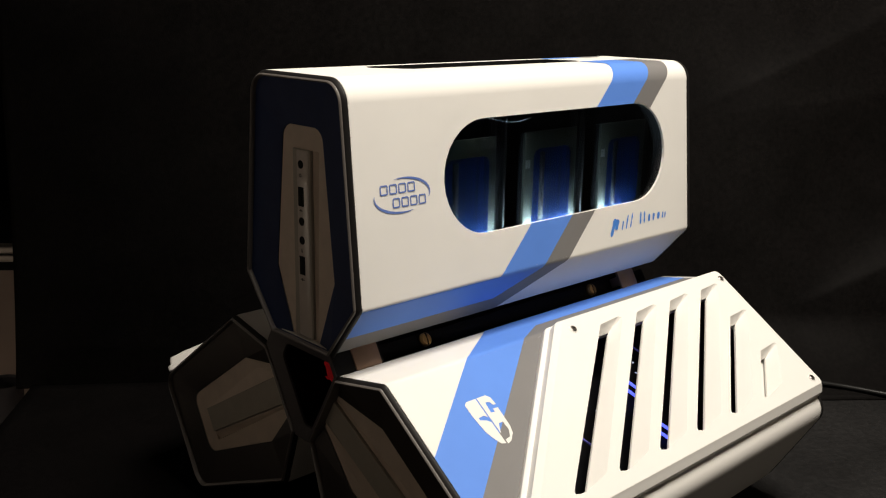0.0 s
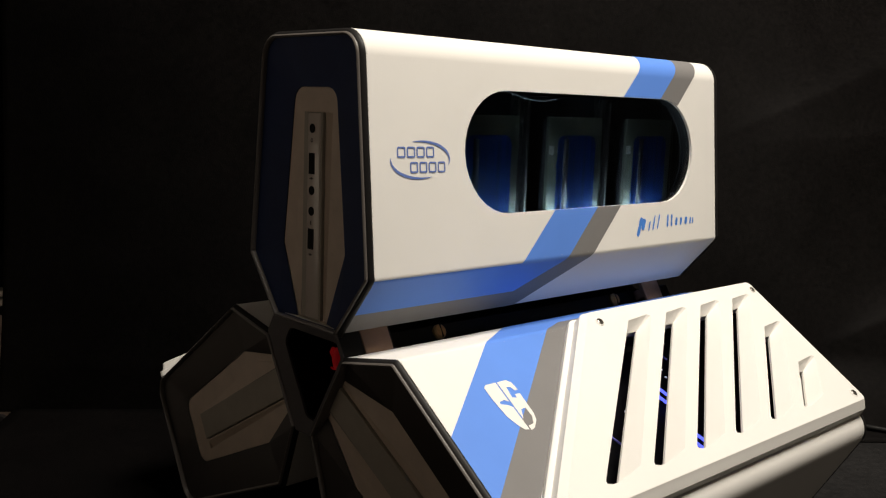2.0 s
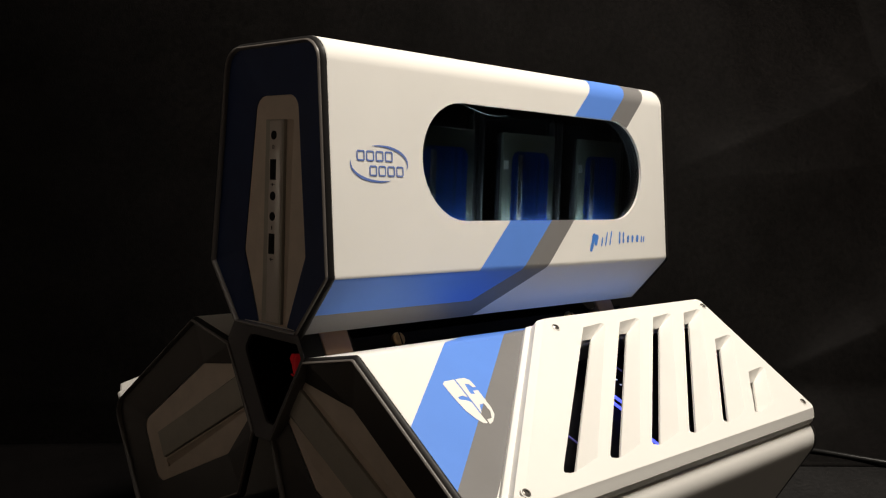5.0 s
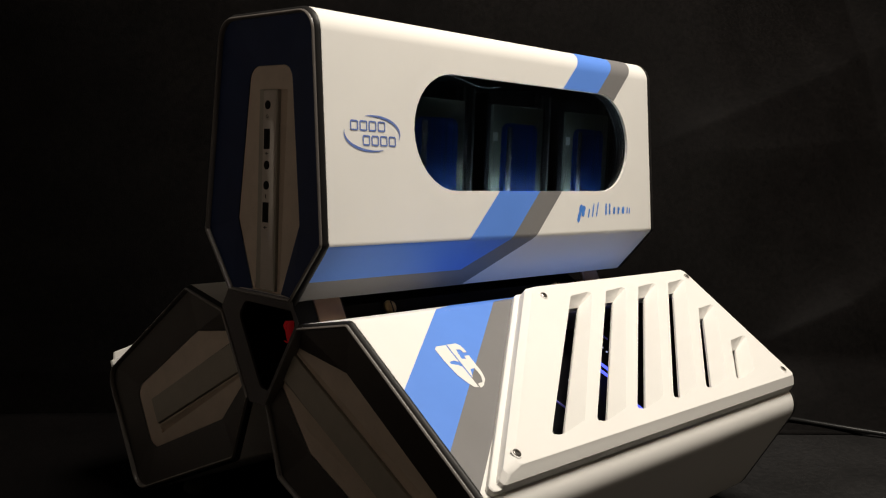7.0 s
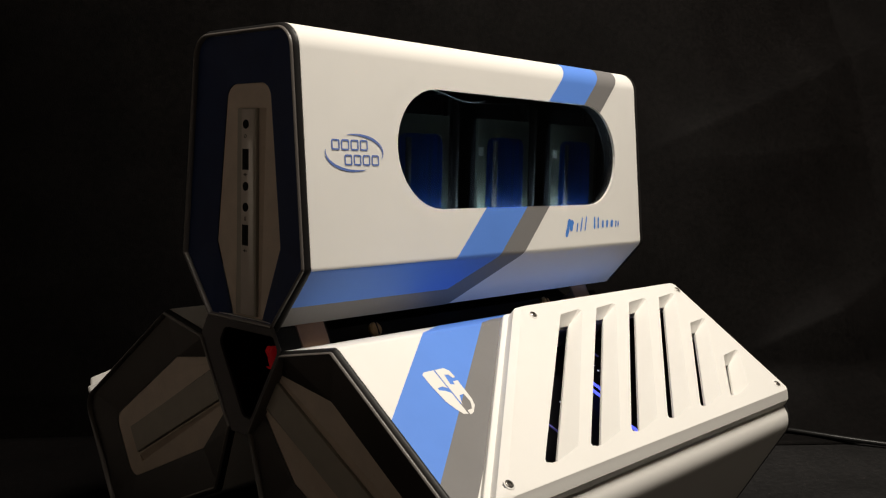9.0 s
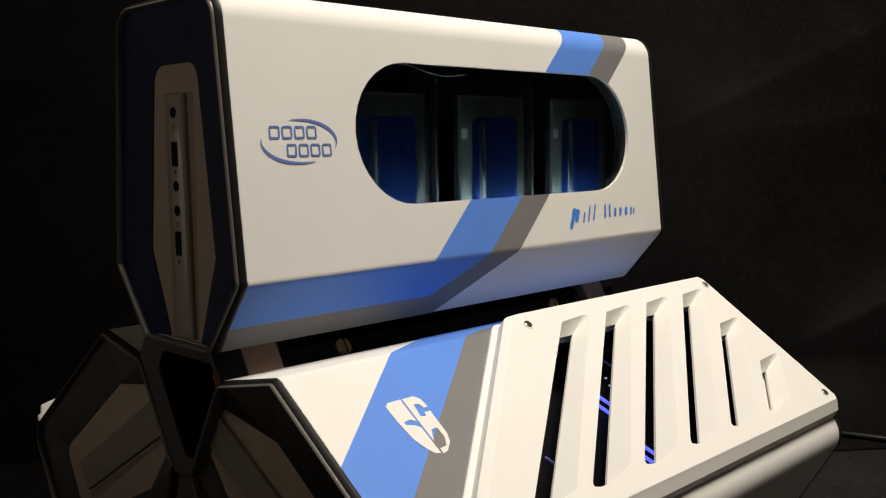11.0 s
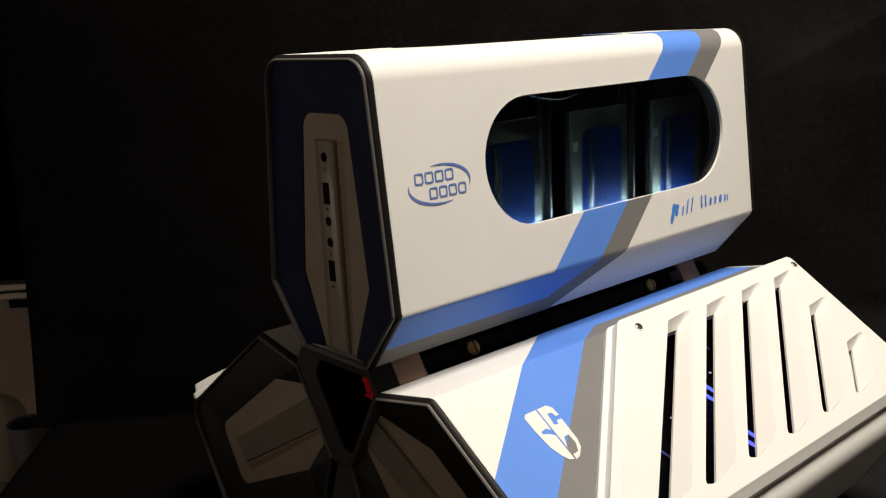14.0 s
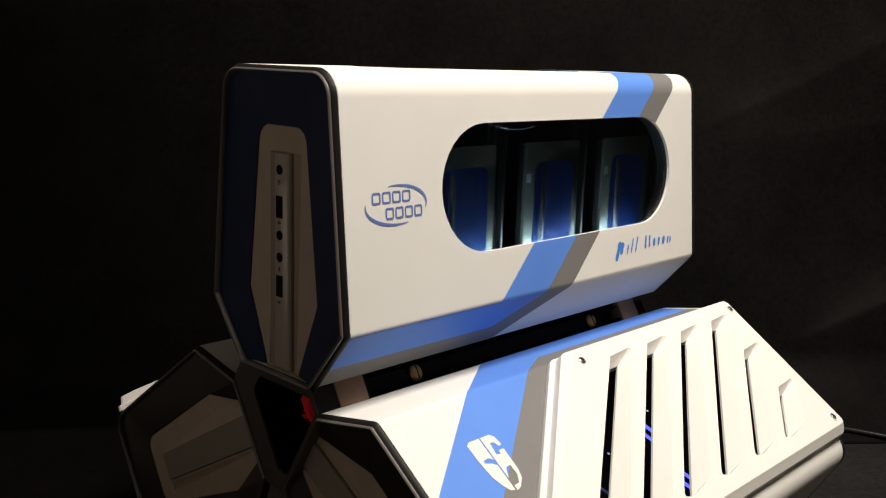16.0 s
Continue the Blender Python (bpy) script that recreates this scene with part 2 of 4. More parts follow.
# ---- room and table ----
# out-of-view walls, floor and ceiling, added and toned to shape the bounce light
def build_room():
    def slab(name, lo, hi, mat):
        bm = bmesh.new()
        box(bm, lo, hi)
        ob = new(name, finish(name, bm, mat, 0))
        return tagged(ob, kind="structure")
    x0, x1, y0, y1, z0, z1 = -2.4, 2.6, -2.6, 2.6, -0.76, 2.0
    t = 0.1
    tagged(slab("floor", (x0, y0, z0 - t), (x1, y1, z0), FLOORING), "unseen floor, pale to bounce light onto the caps", "floor")
    tagged(slab("ceiling", (x0, y0, z1), (x1, y1, z1 + t), BOUNCEPAINT), "unseen pale ceiling that bounces fill light", "ceiling")
    tagged(slab("wall_north", (x0, y1, z0), (x1, y1 + t, z1), LOWBOUNCE), "unseen wall, dark to cut bounce light and reflections", "wall")
    tagged(slab("wall_south", (x0, y0 - t, z0), (x1, y0, z1), FRONTPAINT), "unseen wall, toned to balance bounce light on the caps", "wall")
    tagged(slab("wall_west", (x0 - t, y0 - t, z0), (x0, y1 + t, z1), BOUNCEPAINT), "unseen pale wall that bounces fill light", "wall")
    tagged(slab("wall_east", (x1, y0 - t, z0), (x1 + t, y1 + t, z1), LOWBOUNCE), "unseen wall, dark to cut bounce light and reflections", "wall")


BACK_AT, BACK_DIR, BACK_NORMAL = Vector((-0.485, -0.050, 0)), Vector((0.6, 0.8, 0)), Vector((0.8, -0.6, 0))


def build_table():
    turn = Matrix.Translation(BACK_AT) @ Matrix(((0.6, 0.8, 0, 0), (0.8, -0.6, 0, 0), (0, 0, 1, 0), (0, 0, 0, 1)))
    # u runs along the backdrop, v towards the viewer
    table = thing("table", "sturdy table under a dark cloth", "table", turn)
    bm = bmesh.new()
    box(bm, (0.020, -0.16, -0.040), (1.75, 0.86, -0.004), 0.004)
    part("tabletop", bm, CABINET, table)
    for u in (0.06, 1.69):
        for v in (-0.10, 0.80):
            bm = bmesh.new()
            box(bm, (u - 0.03, v - 0.03, -0.76), (u + 0.03, v + 0.03, -0.040), 0.004)
            part("leg", bm, CABINET, table)
    cloth = thing("table_cloth", "dark grey-black cloth laid flat over the table", "cloth", turn)
    bm = bmesh.new()
    nu, nv = 150, 70
    rows = []
    for j in range(nv + 1):
        row = []
        for i in range(nu + 1):
            u = 0.018 + 1.70 * i / nu
            v = -0.06 + 0.935 * j / nv
            h = 0.0012 * noise.noise(Vector((u * 7, v * 7, 1.3))) + 0.0006 * noise.noise(Vector((u * 23, v * 23, 4.0)))
            row.append(bm.verts.new((u, v, -0.002 + h)))
        rows.append(row)
    for a, b in zip(rows, rows[1:]):
        for i in range(nu):
            bm.faces.new((a[i], a[i + 1], b[i + 1], b[i]))
    ob = part("cloth_sheet", bm, TABLECLOTH, cloth)
    ob.modifiers.new("thickness", "SOLIDIFY").thickness = 0.0015


def build_backdrop():
    """A hanging black cloth with soft diagonal creases."""
    # start, end, width above and below the ridge, height
    creases = [((0.920, 0.089), (1.085, 0.155), 0.018, 0.090, 0.0270), ((0.833, 0.330), (1.185, 0.474), 0.030, 0.110, 0.0310),
               ((0.842, 0.303), (1.085, 0.326), 0.024, 0.060, 0.0090)]

    def depth(u, z):
        h = 0.004 * math.sin(u * 9 + 1.5 * noise.noise(Vector((u * 2, z * 2, 0)))) + 0.003 * noise.noise(Vector((u * 5, z * 3, 2.2)))
        for (u0, z0), (u1, z1), above, below, high in creases:
            d = Vector((u1 - u0, z1 - z0))
            k = ((u - u0) * d.x + (z - z0) * d.y) / d.length_squared
            off = ((u - u0) * d.y - (z - z0) * d.x) / d.length + 0.002 * noise.noise(Vector((u * 9, z * 9, 5.0)))
            fade = min(max(0.0, 0.25 + k * 1.1), max(0.0, 1.6 - k * 1.1), 1.0)
            h += high * fade * (math.exp(-(off / below) ** 2) if off > 0 else math.exp(off / above))
        return h

    def hang(u, z):
        """Shade put into the shape: bellied forward at one end darkens, leaning back brightens."""
        k = max(0.40 - 0.80 * u, -0.50)
        low = min(z, 0.6)
        return max(k, 0.0) * (0.60 * low + 1.2 * low * low) + min(k, 0.0) * z

    def lie(u, z):
        """How far the cloth stands before its plane: it leans, and sweeps out over the table at its foot, more so towards one end."""
        spread = min(max((u - 0.62) / 0.25, 0.0), 1.0)
        return depth(u, z) * min(1.0, 0.15 + z / 0.06 + spread) - 0.0265 + 0.0145 * spread + 0.075 * spread * max(0.0, 1 - z / 0.07) ** 2 + hang(u, z)
    turn = Matrix.Translation(BACK_AT) @ Matrix(((0.6, 0.8, 0, 0), (0.8, -0.6, 0, 0), (0, 0, 1, 0), (0, 0, 0, 1)))
    thing_ = thing("backdrop_cloth", "black cloth backdrop hanging behind the case, softly creased", "cloth", turn)
    bm = bmesh.new()
    nu = 360
    rows = []
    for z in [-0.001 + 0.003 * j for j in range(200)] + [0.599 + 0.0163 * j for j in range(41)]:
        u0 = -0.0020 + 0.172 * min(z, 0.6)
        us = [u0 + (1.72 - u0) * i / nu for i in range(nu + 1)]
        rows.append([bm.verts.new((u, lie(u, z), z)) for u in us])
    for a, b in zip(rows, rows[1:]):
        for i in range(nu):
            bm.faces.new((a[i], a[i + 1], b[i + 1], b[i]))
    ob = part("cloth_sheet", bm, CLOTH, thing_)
    ob.modifiers.new("thickness", "SOLIDIFY").thickness = 0.002
    bm = bmesh.new()
    u, z = 0.1856, 0.1560
    box(bm, (u - 0.0006, lie(u, z) + 0.0004, z - 0.0011), (u + 0.0005, lie(u, z) + 0.0018, z + 0.0011), 0.0003)
    part("lint", bm, LINT, thing_, "tiny pale fleck of lint")
    # its foot: a sheet added over part of the table, coloured darker for shade
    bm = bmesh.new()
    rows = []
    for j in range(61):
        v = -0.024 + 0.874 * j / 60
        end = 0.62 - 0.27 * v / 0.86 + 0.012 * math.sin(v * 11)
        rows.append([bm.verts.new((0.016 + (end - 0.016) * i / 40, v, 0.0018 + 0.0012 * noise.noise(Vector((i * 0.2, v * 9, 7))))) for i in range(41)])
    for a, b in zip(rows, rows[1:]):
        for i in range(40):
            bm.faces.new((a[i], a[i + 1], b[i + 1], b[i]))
    part("shade_sheet", bm, SHADECLOTH, thing_, "black sheet coloured to darken this side of the table").modifiers.new("thickness", "SOLIDIFY").thickness = 0.001
    # the bar hangs on two cords from the ceiling
    bm = bmesh.new()
    run = [Vector((u, -0.0265 + hang(u, 1.262), 1.262)) for u in np.linspace(0.06, 1.76, 30)]
    loft(bm, [[p + Vector((0, 0.012 * math.cos(k), 0.012 * math.sin(k))) for k in np.linspace(0, 2 * math.pi, 17)[:-1]] for p in run], True, True, True)
    part("hanging_bar", bm, RAIL, thing_)
    for p in (run[1], run[-2]):
        bm = bmesh.new()
        disc_stack(bm, [(0.002, 0.0), (0.002, 2.0 - p.z)], Matrix.Translation(p), 8)
        part("cord", bm, RAIL, thing_)


def build_side_cabinet():
    """The low cabinet that shows past the backdrop's edge."""
    m = pose(-1.225, 0.175, -0.76, 0, 0, 51)
    cab = thing("cabinet", "dim beige cabinet with a bright metal rail on top", "cabinet", m)
    bm = bmesh.new()
    box(bm, (-0.45, 0.0, 0.0), (0.45, 0.40, 0.716), 0.006)
    part("body", bm, CABINET, cab)
    # the recess is a black block; its shade is put into the colour
    bm = bmesh.new()
    box(bm, (-0.0205, -0.004, 0.698), (0.44, 0.010, 0.7145), 0.002)
    part("grip_recess", bm, PORT, cab, "black block for the shaded grip recess under the rail")
    bm = bmesh.new()
    box(bm, (-0.46, -0.015, 0.7165), (0.46, 0.02, 0.729), 0.003)
    box(bm, (-0.46, -0.012, 0.731), (0.46, 0.02, 0.744), 0.003)
    part("rail", bm, RAIL, cab, "brushed metal rail")
    # top surface coloured black to stand for the darkness above the rail
    bm = bmesh.new()
    box(bm, (-0.46, 0.021, 0.7165), (0.46, 0.41, 0.742), 0.003)
    part("top", bm, CLOTH, cab, "top coloured black for the dark over the rail")


def build_curtain():
    """An added curtain that stands for the dark and closes the view behind the cabinet."""
    ob = thing("curtain", "added black curtain standing for the dark behind the cabinet", "curtain", pose(-1.65, 0.52, -0.76, 0, 0, 51))
    bm = bmesh.new()
    rows = []
    for z in (0.03, 0.9, 1.8, 2.735):
        rows.append([(x, 0.022 * math.sin(x * 46 + 2.0 * noise.noise(Vector((x * 3, z * 0.4, 0)))) + 0.01 * noise.noise(Vector((x * 8, z, 3))), z) for x in np.linspace(-0.55, 0.95, 181)])
    loft(bm, rows, False)
    sheet_ = part("curtain_sheet", bm, SHADECLOTH, ob, "", 60)
    sheet_.modifiers.new("thickness", "SOLIDIFY").thickness = 0.003
    bm = bmesh.new()
    disc_stack(bm, [(0.010, -0.60), (0.010, 1.0)], pose(0, 0, 2.745, 0, 90, 0), 16)
    part("curtain_rod", bm, RAIL, ob, "thin metal rod")


def build_side_clutter():
    """A low side table past the backdrop's edge, with a pale jug and a grey tub on it."""
    base = thing("side_table", "low pale side table beside the main table", "table", pose(-0.93, -0.02, -0.76, 0, 0, 51))
    bm = bmesh.new()
    box(bm, (-0.22, -0.15, 0.490), (0.22, 0.15, 0.515), 0.004)
    part("tabletop", bm, FLOORING, base)
    for u in (-0.19, 0.19):
        for v in (-0.12, 0.12):
            bm = bmesh.new()
            box(bm, (u - 0.015, v - 0.015, 0.0), (u + 0.015, v + 0.015, 0.490), 0.002)
            part("leg", bm, FLOORING, base)
    jug = thing("jug", "pale cream rounded jug on the side table", "jug", pose(-0.959, 0.050, -0.2448))
    bm = bmesh.new()
    disc_stack(bm, [(0.024, 0.0), (0.028, 0.006), (0.026, 0.030), (0.027, 0.060), (0.031, 0.085), (0.029, 0.103), (0.022, 0.116), (0.014, 0.122), (0.012, 0.127), (0.010, 0.127), (0.009, 0.115)], Matrix(), 32)
    part("body", bm, JUG, jug)
    tub = thing("tub", "blue-grey plastic tub with a rolled rim", "tub", pose(-0.819, 0.042, -0.2448))
    bm = bmesh.new()
    disc_stack(bm, [(0.019, 0.0), (0.022, 0.004), (0.026, 0.085), (0.027, 0.118), (0.029, 0.124), (0.028, 0.131), (0.024, 0.129), (0.023, 0.060), (0.019, 0.006)], Matrix(), 32)
    part("body", bm, TUB, tub)


build_room()
build_side_clutter()
build_table()
build_backdrop()
build_side_cabinet()
build_curtain()


# ---- the case ----
case = thing("computer_case", "white three-pod computer case with blue and grey stripes", "computer case", pose(0, 0, ZO))


def profile():
    """Outline of a pod's section, counter-clockwise from the inner end's right corner."""
    w_top = side_a(R_OUT)
    poly = [(W_IN, R_IN), (W_FOLD, R_FOLD), (w_top, R_OUT), (-w_top, R_OUT), (-W_FOLD, R_FOLD), (-W_IN, R_IN)]
    return poly


FLATS += [N_SIDE, Vector((-N_SIDE.x, 0, N_SIDE.z)), Vector((0, 0, 1)), Vector((R_FOLD - R_IN, 0, W_IN - W_FOLD)).normalized(), Vector((R_IN - R_FOLD, 0, W_IN - W_FOLD)).normalized()]
CORNER = [0.002, 0.006, ROUND, ROUND, 0.006, 0.002]
POLY = profile()
OUTLINE = rounded(POLY, CORNER, 16)


def ring_at(poly, y):
    return [(a, y, r) for a, r in poly]


def stadium(y0, y1, r0, r1, n=16):
    c = (r0 + r1) / 2
    rad = (r1 - r0) / 2
    return arc(y1 - rad, c, rad, -90, 90, n) + arc(y0 + rad, c, rad, 90, 270, n)


WIN = stadium(0.0769, 0.3352, 0.1005, 0.1812)
TOPSLOT = rounded([(0.064, -0.026), (0.268, -0.026), (0.288, 0.008), (0.092, 0.008)], 0.008, 5)
HATCH = [(0.150, 0.085), (0.350, 0.085), (0.350, 0.119), (0.2695, 0.186), (0.040, 0.186)]


def build_shell(holes, length):
    """Folded sheet shell: holes maps 'right', 'left' or 'top' to loops in (y, height or width)."""
    bm = bmesh.new()
    n = len(OUTLINE)
    flat = {}
    for i in range(n):
        p, q = Vector(OUTLINE[i]), Vector(OUTLINE[(i + 1) % n])
        if (q - p).length > 0.06:
            flat["right" if p.x > 0.03 and q.x > 0.03 else "left" if p.x < -0.03 and q.x < -0.03 else "top" if p.y > 0.1 else "inner"] = i
    for i in range(n):
        p, q = OUTLINE[i], OUTLINE[(i + 1) % n]
        which = [k for k, v in flat.items() if v == i]
        if which and holes.get(which[0]):
            w = which[0]

            def put(y, s):
                if w == "top":
                    return (s, y, R_OUT)
                return ((1 if w == "right" else -1) * side_a(s), y, s)
            outer = [(p[0], 0, p[1])] + [(q[0], y, q[1]) for y in (0, 0.0015, length - 0.0015, length)] + [(p[0], y, p[1]) for y in (length, length - 0.0015, 0.0015)]
            fill_loops(bm, [outer] + [[put(y, s) for y, s in h] for h in holes[w]])
        else:
            loft(bm, [[(p[0], y, p[1]), (q[0], y, q[1])] for y in (0, 0.0015, length - 0.0015, length)], False)
    return bm


def sheet(bm, poly, put):
    """A flat patch from a polygon in (y, s), placed by put."""
    fill_loops(bm, [[put(y, s) for y, s in poly]])


def on_side(sgn, lift=0.00025):
    def put(y, s):
        p = Vector((side_a(s), y, s)) + N_SIDE * lift
        return (sgn * p.x, p.y, p.z)
    return put


TAPER_D = Vector((W_IN - W_FOLD, R_IN - R_FOLD))
TAPER_N = Vector((-TAPER_D.y, TAPER_D.x)).normalized()


def on_taper(sgn, lift=0.00025):
    """q runs from 0 at the fold to 1 at the inner edge."""
    def put(y, q):
        p = Vector((W_FOLD, R_FOLD)) + TAPER_D * q + TAPER_N * lift
        return (sgn * p.x, y, p.y)
    return put


FOLD_T = CORNER[1] / math.tan(((Vector((W_IN, R_IN)) - Vector((W_FOLD, R_FOLD))).angle(Vector((side_a(R_OUT), R_OUT)) - Vector((W_FOLD, R_FOLD)))) / 2)
FOLD_R = R_FOLD + FOLD_T * N_SIDE.x
FOLD_Q = FOLD_T / TAPER_D.length
FOLD_PATH = [p for p in OUTLINE if p[0] > 0 and R_FOLD - FOLD_T < p[1] < FOLD_R + 0.0001][::-1]


def fold_strip(bm, sgn, start, mid, mid2, end):
    """A strip round the fold: (y0, y1) at the bend's start and middle, and at its middle and end."""
    n = len(FOLD_PATH) - 1
    half = n // 2
    for k0, k1, s0, s1 in ((0, half, start, mid), (half, n, mid2, end)):
        rows = []
        for k in range(k0, k1 + 1):
            a, b = Vector(FOLD_PATH[max(k - 1, 0)]), Vector(FOLD_PATH[min(k + 1, n)])
            d = (b - a).normalized()
            c = Vector(FOLD_PATH[k]) + Vector((-d.y, d.x)) * 0.00025
            f = (k - k0) / (k1 - k0)
            rows.append([bm.verts.new((sgn * c.x, p + (q - p) * f, c.y)) for p, q in zip(s0, s1)])
        for a, b in zip(rows, rows[1:]):
            bm.faces.new((a[0], a[1], b[1], b[0]))


def inlay_outline(half, end):
    """The inlay's outline; half width and height of its outer end are given."""
    right = [(0.0158, 0.0300), (0.0338, 0.0770), (half, end)]
    return right + [(-a, r) for a, r in right[::-1]]


INLAY_Y, BAR_Y = 0.0030, 0.0012


def build_cap(shell, face_mat, ports, hand):
    """The end cap: rim, thin bead, dished face and the inlay with its centre bar; hand is the side of the groove along the bar."""
    out0 = rounded(POLY, CORNER, 8)
    if ports:
        out0 = rounded([(W_IN + 0.0018, R_IN - 0.0024)] + POLY[1:5] + [(-W_IN - 0.0018, R_IN - 0.0024)], CORNER, 8)
    bm = bmesh.new()
    rim = ((0.0, 0.0004), (0.0, -0.0008), (0.0006, -0.0016), (0.0012, -0.0028), (0.0018, -0.0032), (0.0019, 0.0030))
    loft(bm, [ring_at(inset(out0, d), y) for d, y in rim])
    part("cap_rim", bm, RUBBER, shell, "black plastic rim")
    bm = bmesh.new()
    bead = ((0.0020, 0.0030), (0.0020, -0.0038), (0.0024, -0.0045), (0.0030, -0.0048), (0.0035, -0.0045), (0.0039, -0.0037), (0.0041, -0.0020), (0.0042, 0.0030))
    loft(bm, [ring_at(inset(out0, d), y) for d, y in bead])
    part("rim_bead", bm, BEAD, shell, "thin polished edge bead")
    o = rounded(inlay_outline(0.0221, 0.1787) if ports else inlay_outline(0.0250, 0.1825), [0.001, 0.002, 0.010, 0.010, 0.002, 0.001], 6)
    bm = bmesh.new()
    fill_loops(bm, [ring_at(inset(out0, 0.0041), 0.0), ring_at(o, 0.5)])
    for v in bm.verts:
        v.co.y = INLAY_Y - 0.0004 if v.co.y > 0.25 else -0.0014
    part("cap_face", bm, face_mat, shell, "dark textured end face", 0)
    w0, w1, r0, r1 = 0.0105, 0.0100, 0.0314, 0.1630
    o1, o2 = inset(o, 0.0004), inset(o, 0.0008)
    # offsets from the bar's edge at its inner and outer end, and the depth: gap, ledge, slope down, rise to the flat
    side = [(0.0003, 0.0003, 0.0055), (0.0006, 0.0006, 0.0032), (0.0017, 0.0020, 0.0029), (0.0030, 0.0072, 0.0052), (0.0033, 0.0082, INLAY_Y)]

    def at(a, r, y):
        return (hand * a, y, r)
    crease = [(-0.0228, 0.0670), (-0.0129, r0)]
    hole = [(w0 + side[-1][0], r0), (w1 + side[-1][1], r1), (w1, r1), (-w1, r1)] + crease
    bm = bmesh.new()
    loft(bm, [ring_at(o, 0.0034), ring_at(o1, INLAY_Y), ring_at(o2, INLAY_Y)])
    fill_loops(bm, [ring_at(o2, INLAY_Y), [at(a, r, INLAY_Y) for a, r in hole]])
    rows = [[at(w0, r0, 0.0055), at(w1, r1, 0.0055)]] + [[at(w0 + d0, r0, y), at(w1 + d1, r1, y)] for d0, d1, y in side]
    loft(bm, rows, False)
    for end, w, r in ((0, w0, r0), (1, w1, r1)):
        bm.faces.new([bm.verts.new(at(w, r, INLAY_Y)), bm.verts.new(at(w, r, 0.0055))] + [bm.verts.new(at(w + d[end], r, d[2])) for d in side])
    k1, k0 = [at(a, r, INLAY_Y) for a, r in crease]
    c0, c1 = at(-w0, r0, BAR_Y), at(-w1, r1, INLAY_Y - 0.0004)
    for tri in ((k1, c1, c0), (k1, c0, k0)):
        bm.faces.new([bm.verts.new(p) for p in tri])
    part("inlay", bm, SILVER, shell, "silver-grey inlay with a grooved centre", 12)
    bm = bmesh.new()
    bar = [(w0, r0), (w1, r1), (-w1 + 0.0002, r1), (-w0 + 0.0002, r0)]
    loft(bm, [ring_at([(hand * a, r) for a, r in bar], 0.0060), ring_at([(hand * a, r) for a, r in bar], BAR_Y + 0.0003), ring_at([(hand * a, r) for a, r in inset(bar, 0.0003)], BAR_Y)], cap_end=True)
    part("centre_bar", bm, BAR, shell, "darker grey centre insert", 25)
    if ports:
        part("port_strip", *port_strip(), shell, "grey front port strip").location.y = 0.0037
        for r, kind in ((0.1530, "audio_jack"), (0.1310, "usb_port"), (0.1140, "audio_jack"), (0.1008, "audio_jack"), (0.0830, "usb_port")):
            bm = bmesh.new()
            if kind == "usb_port":
                outer = [(-0.0032, r - 0.0066), (0.0032, r - 0.0066), (0.0032, r + 0.0066), (-0.0032, r + 0.0066)]
                tongue = [(-0.0015, r - 0.0055), (0.0006, r - 0.0055), (0.0006, r + 0.0055), (-0.0015, r + 0.0055)]
                loft(bm, [ring_at(outer, -0.0025), ring_at(outer, -0.0033), ring_at(inset(outer, 0.0006), -0.00325)], cap_end=True)
                loft(bm, [ring_at(tongue, -0.0032), ring_at(tongue, -0.0035)], cap_end=True)
            else:
                disc_stack(bm, [(0.0029, 0.0), (0.0029, 0.0004), (0.0023, 0.0006), (0.0021, 0.0003)], pose(0.0003, -0.0030, r, 90, 0, 0), 20)
            part(kind, bm, PORT, shell, "black socket").location.y = 0.0037
        for r, shape in ((0.1455, 0), (0.1215, 1), (0.0935, 2), (0.0730, 1)):
            bm = bmesh.new()
            if shape == 0:
                loft(bm, [[(0.0013 * math.cos(k), -0.00335, r + 0.0013 * math.sin(k)) for k in np.linspace(0, 2 * math.pi, 15)[:-1]],
                          [(0.0008 * math.cos(k), -0.00335, r + 0.0008 * math.sin(k)) for k in np.linspace(0, 2 * math.pi, 15)[:-1]]])
            elif shape == 1:
                box(bm, (-0.0020, -0.0034, r - 0.0002), (0.0022, -0.0032, r + 0.0002))
                box(bm, (-0.0006, -0.0034, r - 0.0009), (0.0002, -0.0032, r + 0.0009))
            else:
                box(bm, (-0.0004, -0.0034, r - 0.0013), (0.0004, -0.0032, r + 0.0013))
            part("port_mark", bm, MARK, shell, "", 0).location.y = 0.0037


def port_strip():
    o = rounded([(0.0090, 0.0320), (0.0086, 0.1625), (-0.0050, 0.1625), (-0.0052, 0.0320)], 0.0010, 3)
    bm = bmesh.new()
    loft(bm, [ring_at(o, -0.0010), ring_at(o, -0.0026), ring_at(inset(o, 0.0006), -0.0031)], cap_end=True)
    return bm, STRIP


def build_back(shell, length):
    bm = bmesh.new()
    o = rounded(POLY, CORNER, 8)
    loft(bm, [ring_at(o, length - 0.0004), ring_at(o, length + 0.004), ring_at(inset(o, 0.002), length + 0.006)], cap_start=True, cap_end=True)
    part("rear_cap", bm, RUBBER, shell, "black rear plate")


